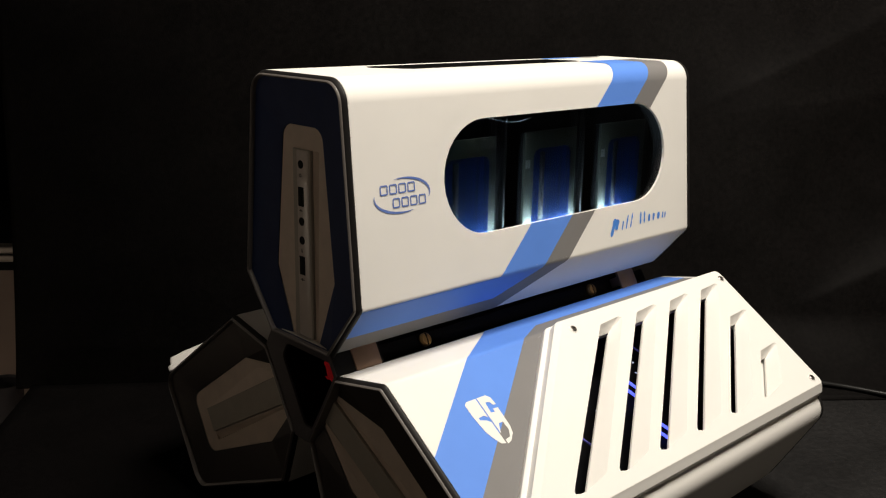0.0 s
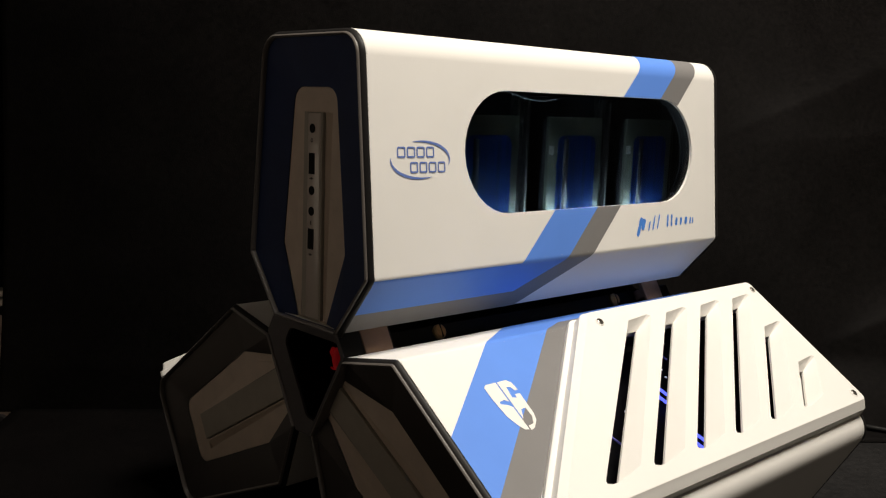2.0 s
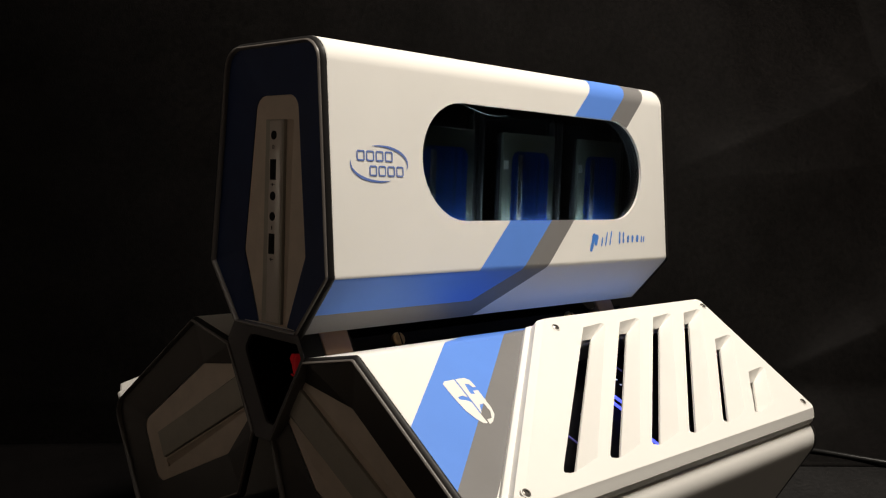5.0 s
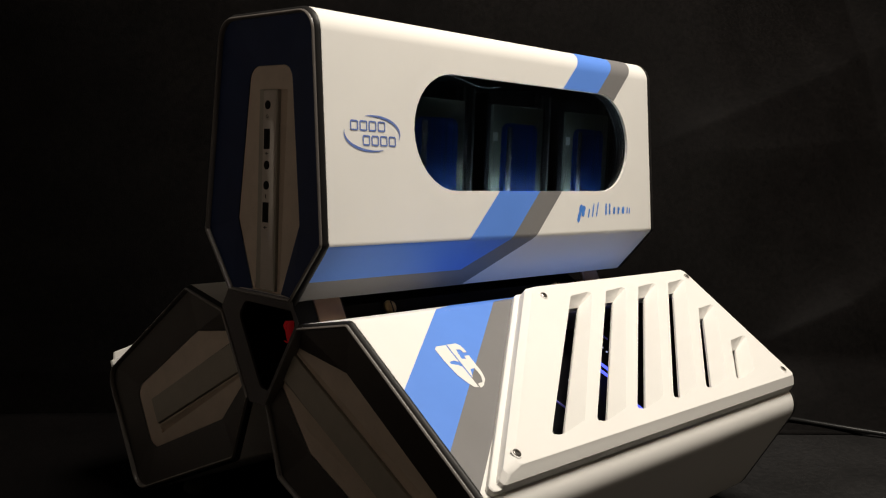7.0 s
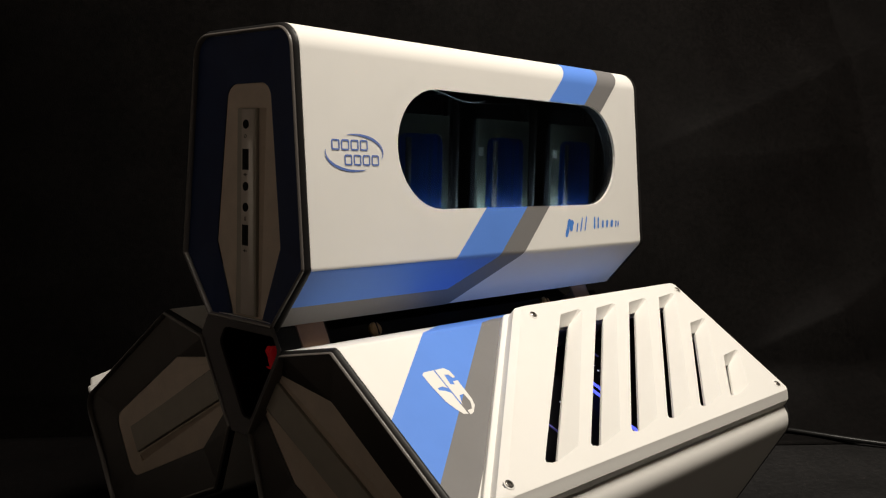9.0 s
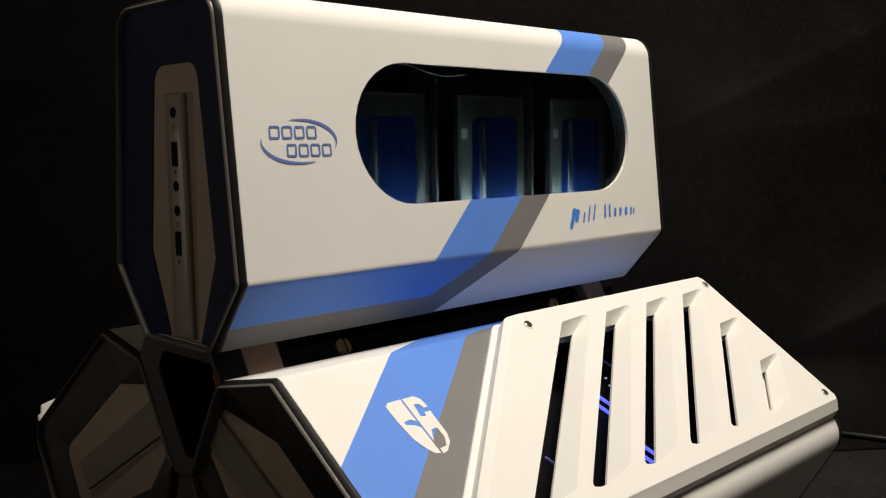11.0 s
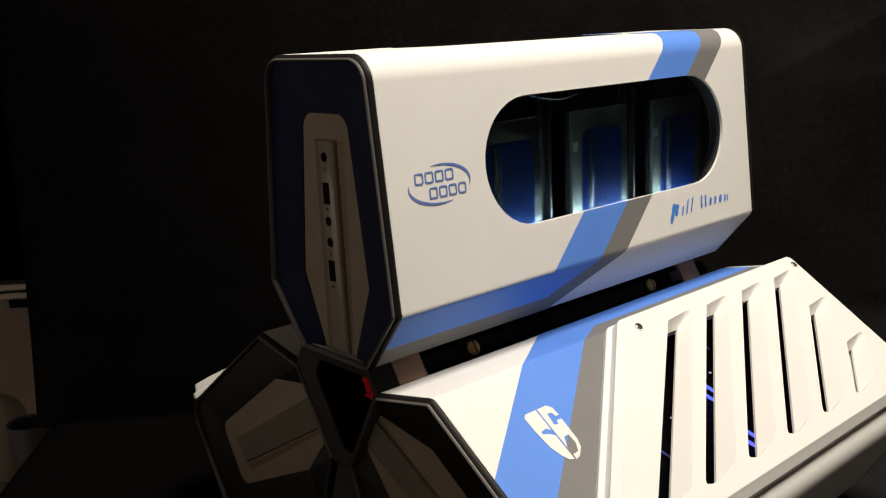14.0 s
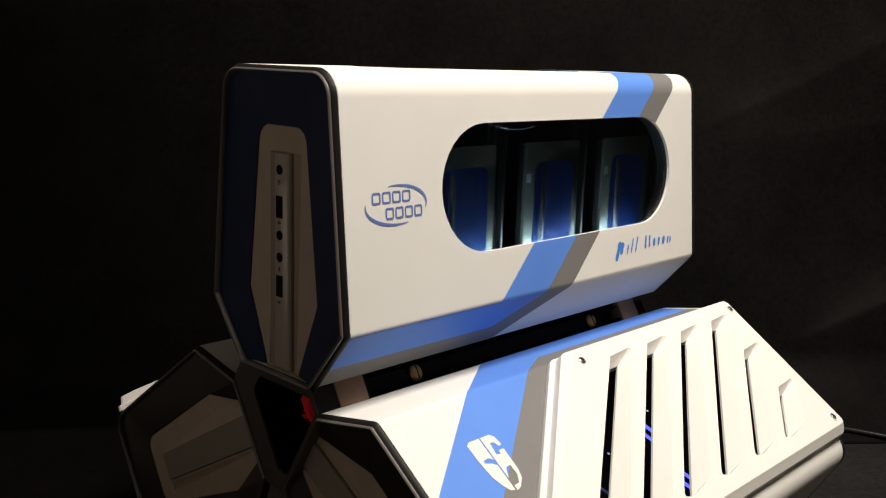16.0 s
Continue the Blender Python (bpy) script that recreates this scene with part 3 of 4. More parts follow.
def pod(angle, holes, face_mat, ports, label, length=LEN):
    bm = build_shell(holes, length)
    shell = part("pod_shell", bm, WHITE, case, label, 35)
    shell.matrix_parent_inverse = Matrix()
    shell.matrix_basis = pose(0, 0, 0, 0, angle, 0)
    mod = shell.modifiers.new("sheet", "SOLIDIFY")
    mod.thickness, mod.offset = 0.0022, -1
    build_cap(shell, face_mat, ports, 1 if ports else -1)
    build_back(shell, length)
    return shell


top_pod = pod(0, {"right": [WIN], "top": [TOPSLOT]}, NAVY, True, "upper white pod with a window and port strip")
right_pod = pod(120, {"left": [HATCH]}, BLACK, False, "lower white pod with a slotted panel", 0.3750)
left_pod = pod(-120, {"right": [HATCH]}, BLACK, False, "lower white pod facing away")


# ---- stripes on the upper pod ----
def win_edge(y, upper):
    c, rad = 0.14085, 0.04035
    d = max(0.0, y - (0.3352 - rad), (0.0769 + rad) - y)
    h = math.sqrt(max(rad * rad - d * d, 0.0))
    return c + h if upper else c - h


def top_path():
    """Profile from the side wall over the rounded corner to the far edge of the flat top, with the distance run."""
    pts = [p for p in OUTLINE if p[1] > 0.15]
    return [p for p in pts if p[0] > 0.0] + [(0.0085, R_OUT)]


def build_top_stripes(shell):
    for name, mat, y0, y1 in (("blue_stripe", BLUE, 0.1283, 0.1762), ("grey_stripe", GREY, 0.1762, 0.2042)):
        bm = bmesh.new()
        put = on_side(1)

        def at(y, r):
            return y + 1.005 * (r - R_FOLD)
        n = 12
        cols = [y0 + (y1 - y0) * k / n for k in range(n + 1)]
        # fold to window
        low = [(at(c, FOLD_R), FOLD_R) for c in cols]
        high = []
        for c in cols:
            r = 0.1005
            for _ in range(6):
                r = win_edge(at(c, r), False)
            high.append((at(c, r), r))
        va, vb = [bm.verts.new(put(*p)) for p in low], [bm.verts.new(put(*p)) for p in high]
        for k in range(n):
            bm.faces.new((va[k], va[k + 1], vb[k + 1], vb[k]))
        note = "blue painted stripe" if mat is BLUE else "grey painted stripe"
        part(name, bm, mat, shell, note, 30)
        bm = bmesh.new()
        # window to the start of the round, over it and back along the flat top
        start = []
        for c in cols:
            r = 0.181
            for _ in range(8):
                r = win_edge(at(c, r), True)
            start.append((at(c, r), r))
        rows = [[bm.verts.new(put(*p)) for p in start]]
        path = top_path()
        base = path[0]
        run = 0.0
        for i, p in enumerate(path):
            if i:
                run += (Vector(p) - Vector(path[i - 1])).length
            a, b = Vector(path[max(i - 1, 0)]), Vector(path[min(i + 1, len(path) - 1)])
            d = (b - a).normalized()
            c = Vector(p) + Vector((d.y, -d.x)) * 0.00025
            s = 0.015 * (1 - math.exp(-run / 0.013))
            rows.append([bm.verts.new((c.x, at(y, base[1]) + s, c.y)) for y in cols])
        for a, b in zip(rows, rows[1:]):
            for k in range(n):
                bm.faces.new((a[k], a[k + 1], b[k + 1], b[k]))
        shift = at(0, base[1]) + 0.0148
        far = bmesh.new()
        sheet(far, [(cols[0] + shift, -0.0345), (cols[-1] + shift, -0.0345), (cols[-1] + shift, -0.0265), (cols[0] + shift, -0.0265)], lambda y, a: (a, y, R_OUT + 0.00025))
        part(name, far, mat, shell, note, 30)
        part(name, bm, mat, shell, note, 30)
        bm = bmesh.new()
        # along the lower taper
        if name == "blue_stripe":
            poly = [(0.0, FOLD_Q), (y1 - 0.0026, FOLD_Q), (y1 - 0.033, 0.64), (0.0, 0.64)]
        else:
            poly = [(y0 - 0.0026, FOLD_Q), (y1 - 0.0026, FOLD_Q), (y1 - 0.047, 1.0), (0.0, 1.0), (0.0, 0.64), (y0 - 0.033, 0.64)]
        sheet(bm, poly, on_taper(1))
        rise = 1.005 * (FOLD_R - R_FOLD)
        flat = name == "blue_stripe"
        fold_strip(bm, 1, (y0 + rise, y1 + rise), (y0, y1), (0.0 if flat else y0, y1), (0.0 if flat else y0 - 0.0026, y1 - 0.0026))
        part(name, bm, mat, shell, note, 30)


def build_right_stripes(shell):
    k = 1.262
    for name, mat, y0, y1 in (("blue_stripe", BLUE, 0.0715, 0.1290), ("grey_stripe", GREY, 0.1290, 0.1640)):
        bm = bmesh.new()

        def at(y, r):
            return y - k * (r - R_FOLD)
        r_end0, r_end1 = R_FOLD + y0 / k, R_FOLD + y1 / k
        rmax = 0.196
        poly = [(at(y0, FOLD_R), FOLD_R), (at(y1, FOLD_R), FOLD_R)]
        if r_end1 > rmax:
            poly += [(at(y1, rmax), rmax), (0.0, rmax)]
        else:
            poly += [(0.0, r_end1)]
        poly += [(0.0, r_end0)]
        sheet(bm, poly, on_side(-1))
        note = "blue painted stripe" if mat is BLUE else "grey painted stripe"
        part(name, bm, mat, shell, note, 30)
        bm = bmesh.new()
        if name == "blue_stripe":
            poly = [(y0 + 0.0043, FOLD_Q), (y1 + 0.0043, FOLD_Q), (y1 + 0.038, 0.45), (LEN, 0.45), (LEN, 1.0), (y0 + 0.068, 1.0)]
        else:
            poly = [(y0 + 0.0043, FOLD_Q), (LEN, FOLD_Q), (LEN, 0.45), (y0 + 0.038, 0.45)]
        sheet(bm, poly, on_taper(-1))
        last = y1 if name == "blue_stripe" else LEN
        fold_strip(bm, -1, (at(y0, FOLD_R), at(y1, FOLD_R)), (y0, y1), (y0, last), (y0 + 0.0043, min(last + 0.0043, LEN)))
        part(name, bm, mat, shell, note, 30)


build_top_stripes(top_pod)
build_right_stripes(right_pod)


# ---- slotted panel of a lower pod ----
PANEL_H = 0.0120
VENT_K = 1.235


def vents():
    out = []
    for i in range(6):
        off = 0.0456 * i

        def left(r, off=off):
            return 0.1927 + off - VENT_K * (r - 0.0810)
        wide = 0.0290
        r0 = max(0.0812, 0.0810 + (0.1942 + off + 0.0236 - 0.3610) / VENT_K)
        r1 = 0.1845
        out.append((left, wide, r0, r1))
    return out


def build_panel(shell, sgn, lift, base, shift, bevel):
    def put(y, r, h):
        h += lift if h > 0.001 else 0.0
        r -= shift
        p = Vector((side_a(r), y, r)) + N_SIDE * h
        return (sgn * p.x, p.y, p.z)
    outer = [(0.1500, 0.0668), (0.3730, 0.0668), (0.3790, base), (-0.0010 - 0.8 * (base - 0.2010), base)]

    def ring(top, right, bottom, left):
        """The outline with each of its four edges moved in by its own amount."""
        d = (top, right, bottom, left)
        lines = []
        for k in range(4):
            p, q = Vector(outer[k]), Vector(outer[(k + 1) % 4])
            e = (q - p).normalized()
            lines.append((p + Vector((-e.y, e.x)) * d[k], e))
        pts = []
        for k in range(4):
            (p, e), (q, g) = lines[k - 1], lines[k]
            w = q - p
            s = (w.x * g.y - w.y * g.x) / (e.x * g.y - e.y * g.x)
            pts.append(tuple(p + e * s))
        return rounded(pts, [0.008, 0.005, 0.004, 0.003], 5)
    bm = bmesh.new()
    steps = ((0.0006, (0, 0, 0.0022, 0)), (0.0026, (0, 0, 0.0024, 0)), (0.0031, (0.0004, 0.0004, 0.0025, 0.0005)), (0.0031, (0.0010, 0.0010, 0.0025, 0.0008 + 0.0024 * bevel)),
             (0.0034, (0.0012, 0.0012, 0.0026, 0.0012 + 0.0025 * bevel)), (0.0058, (0.0013, 0.0013, 0.0028, 0.0013 + 0.0027 * bevel)), (0.0094, (0.0013, 0.0013, 0.0030 + 0.0030 * bevel, 0.0014 + 0.0029 * bevel)), (0.0119, (0.0027, 0.0027, 0.0032 + 0.0050 * bevel, 0.0088)))
    face = ring(0.0033, 0.0033, 0.0034 + 0.0054 * bevel, 0.0092)
    loft(bm, [[put(y, r, h) for y, r in ring(*d)] for h, d in steps] + [[put(y, r, PANEL_H) for y, r in face]])
    loops = [[put(y, r, PANEL_H) for y, r in face]]
    deep, slot = 0.0088, 0.0193
    for left, wide, r0, r1 in vents():
        tl, tr = (left(r0), r0 + 0.0012), (left(r0) + 0.0236, r0 - 0.0006)
        mr = (left(r0 + 0.0012) + 0.0276, r0 + 0.0010)
        br, cr = (left(r1 - 0.003) + wide + 0.0035, r1 - 0.003), (left(r0 + 0.0045) + wide, r0 + 0.0045)
        foot = [(left(r1 - 0.0045), r1 - 0.0045), (left(r1 - 0.0018) + 0.0002, r1 - 0.0018), (left(r1) + 0.0018, r1), (left(r1) + 0.0055, r1 + 0.0014), (left(r1) + 0.0105, r1 + 0.0016), (left(r1) + slot - 0.0010, r1 + 0.0004)]
        loops.append([put(y, r, PANEL_H) for y, r in [tl] + foot + [br, cr, mr, tr]])
        g = PANEL_H - deep
        ft, fb, sl = (left(r0 + 0.0060) + slot, r0 + 0.0060), foot[-1], (left(r0 + 0.0060), r0 + 0.0060)

        def V(p, h):
            return bm.verts.new(put(*p, h))
        t_tl, t_tr, t_br, t_cr, t_mr = [V(p, PANEL_H) for p in (tl, tr, br, cr, mr)]
        ft_v, fb_v, sl_v = V(ft, g), V(fb, g), V(sl, g)
        ft_w, fb_w, sl_w = V(ft, g - 0.002), V(fb, g - 0.002), V(sl, g - 0.002)
        rim, low_rim = [V(p, PANEL_H) for p in foot], [V(p, g - 0.002) for p in foot]
        bm.faces.new((t_cr, t_br, fb_v, ft_v))
        bm.faces.new((t_mr, t_cr, ft_v))
        bm.faces.new((t_tr, t_mr, ft_v))
        bm.faces.new((t_br, rim[-1], fb_v))
        bm.faces.new((t_tl, t_tr, ft_v))
        bm.faces.new((t_tl, ft_v, sl_v))
        bm.faces.new((t_tl, sl_v, sl_w, low_rim[0], rim[0]))
        bm.faces.new((ft_v, fb_v, fb_w, ft_w))
        for k in range(len(foot) - 1):
            bm.faces.new((rim[k], low_rim[k], low_rim[k + 1], rim[k + 1]))
    fill_loops(bm, loops)
    panel = part("vent_panel", bm, WHITE, shell, "raised white panel with slanted louvres", 20)
    for y, r in ((0.1640, 0.0787), (0.3655, 0.0782), (0.3670, 0.1890)) + (((0.0285, 0.1890),) if sgn < 0 else ()):
        m = Matrix.Translation(put(y, r, PANEL_H)) @ Vector((0, 0, 1)).rotation_difference(Vector((sgn * N_SIDE.x, 0, N_SIDE.z))).to_matrix().to_4x4()
        bm = bmesh.new()
        disc_stack(bm, [(0.0036, 0.0), (0.0036, 0.0003), (0.0028, 0.0005), (0.0026, 0.0002)], m, 20)
        part("screw_washer", bm, WHITE, shell, "white screw collar")
        bm = bmesh.new()
        disc_stack(bm, [(0.0026, 0.0), (0.0026, 0.0008), (0.0021, 0.0011), (0.0013, 0.0011), (0.0012, 0.0004)], m, 12)
        part("panel_screw", bm, STEEL, shell, "dark steel screw")


build_panel(right_pod, -1, 0.0011, 0.2045, 0.0016, 1.0)
build_panel(left_pod, 1, 0.0020, 0.2110, 0.0, 0.15)


# ---- inside of the right pod: fan shroud with blue light bars ----
def build_inner_tray(shell, sgn):
    bm = bmesh.new()
    o = inset(rounded(POLY, [0, 0, 0.004, 0.004, 0, 0], 8), 0.031)
    loft(bm, [ring_at(o, 0.03), ring_at(o, LEN - 0.006)], cap_start=True, cap_end=True)
    part("inner_chassis", bm, DARK, shell, "black inner chassis")


build_inner_tray(right_pod, -1)
build_inner_tray(left_pod, 1)


def light_bar(center, direction, length, width, mat, parent, name, label):
    """A thin lit bar given in the case's own axes."""
    m = Matrix.Translation(Vector(center) - Vector((0, 0, ZO))) @ Vector((1, 0, 0)).rotation_difference(Vector(direction)).to_matrix().to_4x4()
    bm = bmesh.new()
    box(bm, (-length / 2, -width / 2, -width / 3), (length / 2, width / 2, width / 3), width * 0.2)
    for v in bm.verts:
        v.co = m @ v.co
    return part(name, bm, mat, parent, label)


for c in ((0.1210, 0.2253, 0.1315), (0.1266, 0.2177, 0.1282), (0.1518, 0.2289, 0.1055), (0.1574, 0.2213, 0.1022)):
    light_bar(c, (0.55, 0.60, -0.58), 0.026, 0.0025, LED_BLUE, case, "light_bar", "glowing blue light bar")
for c in ((0.1501, 0.1334, 0.1234), (0.0949, 0.2598, 0.1470)):
    light_bar(c, (0.55, 0.60, -0.58), 0.010, 0.0016, LED_DIM, case, "light_bar", "dim blue light bar")
for c in ((0.1225, 0.2249, 0.1430), (0.1329, 0.1639, 0.1323), (0.1052, 0.2448, 0.1411)):
    light_bar(c, (0.6, 0.6, -0.2), 0.0016, 0.0014, LED_DOT, case, "light_dot", "tiny bright light")


# ---- logo, badge and signature ----
def strokes(bm, lines, put, width):
    """Flat bands along polylines in (y, r)."""
    for line in lines:
        pts = [Vector(p) for p in line]
        n = len(pts)
        L, R = [], []
        for i, p in enumerate(pts):
            d = (pts[min(i + 1, n - 1)] - pts[max(i - 1, 0)]).normalized()
            nrm = Vector((-d.y, d.x))
            w = (width(i / (n - 1)) if callable(width) else width) / 2
            L.append(bm.verts.new(put(*(p + nrm * w))))
            R.append(bm.verts.new(put(*(p - nrm * w))))
        for i in range(n - 1):
            bm.faces.new((L[i], L[i + 1], R[i + 1], R[i]))


def build_logo(shell):
    """Oval maker's mark: two crescents and two rows of plain blocks."""
    put = on_side(1, 0.0003)
    cy, cr = 0.0392, 0.1368

    def crescent(a0, a1):
        pts = []
        for i in range(25):
            k = radians(a0 + (a1 - a0) * i / 24)
            x, z = 0.0238 * math.cos(k), 0.0112 * math.sin(k)
            pts.append((cy + x, cr + z))
        return pts
    for a0, a1 in ((105, -18), (172, 292)):
        bm = bmesh.new()
        strokes(bm, [crescent(a0, a1)], put, lambda u: 0.0002 + 0.0015 * math.sin(math.pi * u) ** 0.8)
        part("logo_crescent", bm, LOGO_BLUE, shell, "thin blue crescent")
    for row, (y0, r0, wide) in enumerate(((0.0205, 0.1382, 0.0310), (0.0305, 0.1290, 0.0300))):
        n = 4
        for i in range(n):
            a = y0 + wide * i / n
            b = a + wide / n - 0.0012
            top = r0 + 0.0066
            sq = rounded([(a, r0), (b, r0), (b, top), (a, top)], 0.0012, 3)
            hole = inset(sq, 0.00095)
            bm = bmesh.new()
            loft(bm, [[put(y, r) for y, r in sq], [put(y, r) for y, r in hole]])
            part("logo_block", bm, LOGO_BLUE, shell, "blue block outline")


def build_signature(shell):
    """Two groups of slanted blue marker bars of uneven height, as long as the strokes that they stand for."""
    put = on_side(1, 0.0003)
    # along, foot, head, slant, width of each bar
    bars = [(0.2590, 0.0755, 0.0895, 0.0060, 0.0034), (0.2655, 0.0800, 0.0885, 0.0030, 0.0036), (0.2735, 0.0790, 0.0862, 0.0022, 0.0014), (0.2790, 0.0792, 0.0905, 0.0034, 0.0014), (0.2850, 0.0796, 0.0912, 0.0036, 0.0014),
            (0.2990, 0.0805, 0.0905, 0.0010, 0.0018), (0.3045, 0.0808, 0.0902, 0.0008, 0.0018), (0.3110, 0.0812, 0.0872, 0.0012, 0.0024), (0.3175, 0.0812, 0.0872, 0.0012, 0.0024),
            (0.3245, 0.0814, 0.0872, 0.0014, 0.0030), (0.3310, 0.0812, 0.0866, 0.0010, 0.0016), (0.3345, 0.0812, 0.0862, 0.0010, 0.0014)]
    bars = [(y, r0, r1, lean, w * 1.35) for y, r0, r1, lean, w in bars]
    for y, r0, r1, lean, w in bars:
        line = [(y + lean * k / 10, r0 + (r1 - r0) * k / 10) for k in range(11)]
        bm = bmesh.new()
        strokes(bm, [line], put, lambda u, w=w, y=y: w * (0.85 + 0.3 * noise.noise(Vector((u * 3, y * 900, 0)))) * min(1.0, 0.5 + 4 * u, 0.5 + 4 * (1 - u)))
        part("marker_bar", bm, INK_BLUE, shell, "slanted blue marker bar")


def build_badge(shell):
    """White shield-shaped mark in two halves with plain cut-outs."""
    put = on_side(-1, 0.0005)
    # local axes: u along the shield's length, v across it
    cy, cr = 0.0556, 0.1140

    def P(u, v):
        d = Vector((0.0, 1.0))
        e = Vector((d.y, -d.x))
        p = Vector((cy + 0.0004, cr)) + d * u + e * v * 1.16
        return put(p.x, p.y)

    half_a = [(-0.0178, 0.0004), (-0.0178, 0.0072), (-0.0152, 0.0097), (-0.0095, 0.0103), (-0.0095, 0.0080), (-0.0124, 0.0070), (-0.0130, 0.0042), (-0.0052, 0.0032),
              (-0.0044, 0.0060), (-0.0070, 0.0064), (-0.0068, 0.0100), (0.0080, 0.0096), (0.0132, 0.0080), (0.0176, 0.0036), (0.0186, 0.0004), (0.0152, 0.0007),
              (0.0148, 0.0046), (0.0100, 0.0070), (0.0036, 0.0068), (0.0038, 0.0034), (0.0105, 0.0004)]
    half_b = [(-0.0178, -0.0005), (-0.0178, -0.0078), (-0.0160, -0.0100), (-0.0060, -0.0098), (0.0060, -0.0085), (0.0130, -0.0058), (0.0170, -0.0034), (0.0178, -0.0005),
              (0.0010, -0.0005), (-0.0012, -0.0030), (-0.0028, -0.0070), (-0.0045, -0.0068), (-0.0050, -0.0030), (-0.0030, -0.0005)]
    for name, poly in (("badge_half", half_a), ("badge_half", half_b)):
        bm = bmesh.new()
        fill_loops(bm, [[P(u, v) for u, v in poly]])
        part(name, bm, WHITE, shell, "white shield-shaped emblem half", 0)


build_logo(top_pod)
build_signature(top_pod)
build_badge(right_pod)


# ---- window pane and the upper pod's inside ----
def build_window(shell):
    loop = stadium(0.0725, 0.3396, 0.0960, 0.1856)
    bm = bmesh.new()
    a = [on_side(1, -0.0026)(y, r) for y, r in loop]
    b = [on_side(1, -0.0042)(y, r) for y, r in loop]
    loft(bm, [a, b], True, True, True)
    pane = part("window_pane", bm, GLASS, shell, "tinted acrylic window", 30)
    bm = bmesh.new()
    box(bm, (-0.050, 0.010, 0.060), (-0.044, 0.362, 0.205))
    box(bm, (-0.044, 0.010, 0.060), (0.058, 0.362, 0.066))
    box(bm, (-0.044, 0.355, 0.066), (0.050, 0.362, 0.205))
    box(bm, (-0.044, 0.008, 0.066), (0.050, 0.014, 0.205))
    part("drive_bay", bm, DARK, shell, "black drive bay")
    for y in (0.156, 0.249, 0.336, 0.064):
        bm = bmesh.new()
        box(bm, (-0.040, y - 0.0085, 0.067), (0.0300, y + 0.0085, 0.180), 0.001)
        box(bm, (0.0302, y - 0.0030, 0.067), (0.0320, y + 0.0010, 0.180), 0.0005)
        part("bay_divider", bm, DARK, shell, "black bay divider")
        for d in (-0.0048, 0.0062):
            bm = bmesh.new()
            box(bm, (0.0302, y + d - 0.0012, 0.067), (0.0345, y + d + 0.0012, 0.176), 0.0004)
            part("bay_rail", bm, BAYRAIL, shell, "thin dark grey rail")
    # thick inner edge of the window's far end
    bm = bmesh.new()
    rad = 0.0448
    turn = [radians(k) for k in range(-52, 91, 6)]
    front, back = on_side(1, -0.0045), on_side(1, -0.0125)
    rings = []
    for k in turn:
        y, r, yi, ri = 0.3396 - rad + rad * math.cos(k), 0.1408 + rad * math.sin(k), 0.3396 - rad + (rad - 0.0014) * math.cos(k), 0.1408 + (rad - 0.0014) * math.sin(k)
        rings.append([front(y, r), back(y, r), back(yi, ri), front(yi, ri)])
    loft(bm, rings, True, True, True)
    part("window_edge", bm, EDGE, shell, "dark glossy inner edge of the window", 30)
    # thin ring in a lighter grey, a coloured glint along that edge
    bm = bmesh.new()
    rings = []
    for k in turn:
        rings.append([on_side(1, -0.0128)(0.3396 - rad + (rad - d) * math.cos(k), 0.1408 + (rad - d) * math.sin(k)) for d in (0.0012, 0.0022)])
    loft(bm, rings, False)
    part("window_edge_glint", bm, BAYRAIL, shell, "thin grey glint coloured along the inner edge", 30).modifiers.new("thickness", "SOLIDIFY").thickness = 0.0006
    # recess under the slot in the top
    bm = bmesh.new()
    box(bm, (-0.022, 0.050, 0.2020), (0.022, 0.325, 0.2045))
    part("top_tray", bm, DARK, shell, "black tray under the top slot")
    # lining added in black, so the slot's white walls read as shaded
    lip = inset(TOPSLOT, 0.0010)
    bm = bmesh.new()
    loft(bm, [[(a, y, h) for y, a in loop] for loop, h in ((inset(TOPSLOT, 0.0001), R_OUT - 0.002), (inset(TOPSLOT, 0.0001), R_OUT + 0.0003), (lip, R_OUT + 0.0003), (lip, 0.2046))])
    part("slot_shade_lining", bm, PORT, shell, "black lining added to darken the top slot's walls")
    # a thin glossy wire hangs down a little behind the upper edge
    bm = bmesh.new()
    rings = []
    for i in range(17):
        u = i / 16
        y, r = 0.118 + 0.055 * u, 0.1815 - 0.0062 * math.sin(math.pi * min(u * 0.72, 1.0)) ** 1.5
        rings.append([(side_a(r) - 0.0062 + 0.0004 * math.cos(k), y, r + 0.0004 * math.sin(k)) for k in (0.0, 1.05, 2.09, 3.14, 4.19, 5.24)])
    loft(bm, rings, True, True, True)
    part("wire", bm, WIRE, shell, "thin glossy black wire", 60)
    bm = bmesh.new()
    box(bm, (0.0460, 0.070, 0.0810), (0.0535, 0.345, 0.0880), 0.0005)
    part("led_strip", bm, PORT, shell, "thin black light strip")
    for i in range(16):
        bm = bmesh.new()
        y = 0.084 + i * 0.0168
        box(bm, (0.0480, y - 0.0018, 0.0880), (0.0512, y + 0.0018, 0.0890), 0.0003)
        part("led", bm, LED_WHITE, shell, "bright cool-white light")


build_window(top_pod)
led_data = bpy.data.lights.new("led_strip_lamp", "AREA")
led_data.shape, led_data.size, led_data.size_y = "RECTANGLE", 0.004, 0.236
led_data.energy, led_data.color = 0.50, (0.68, 0.86, 0.98)
led = new("led_strip_lamp", led_data)
led.matrix_world = pose(0.0464, 0.1945, ZO + 0.0898, 180, 0, 0)


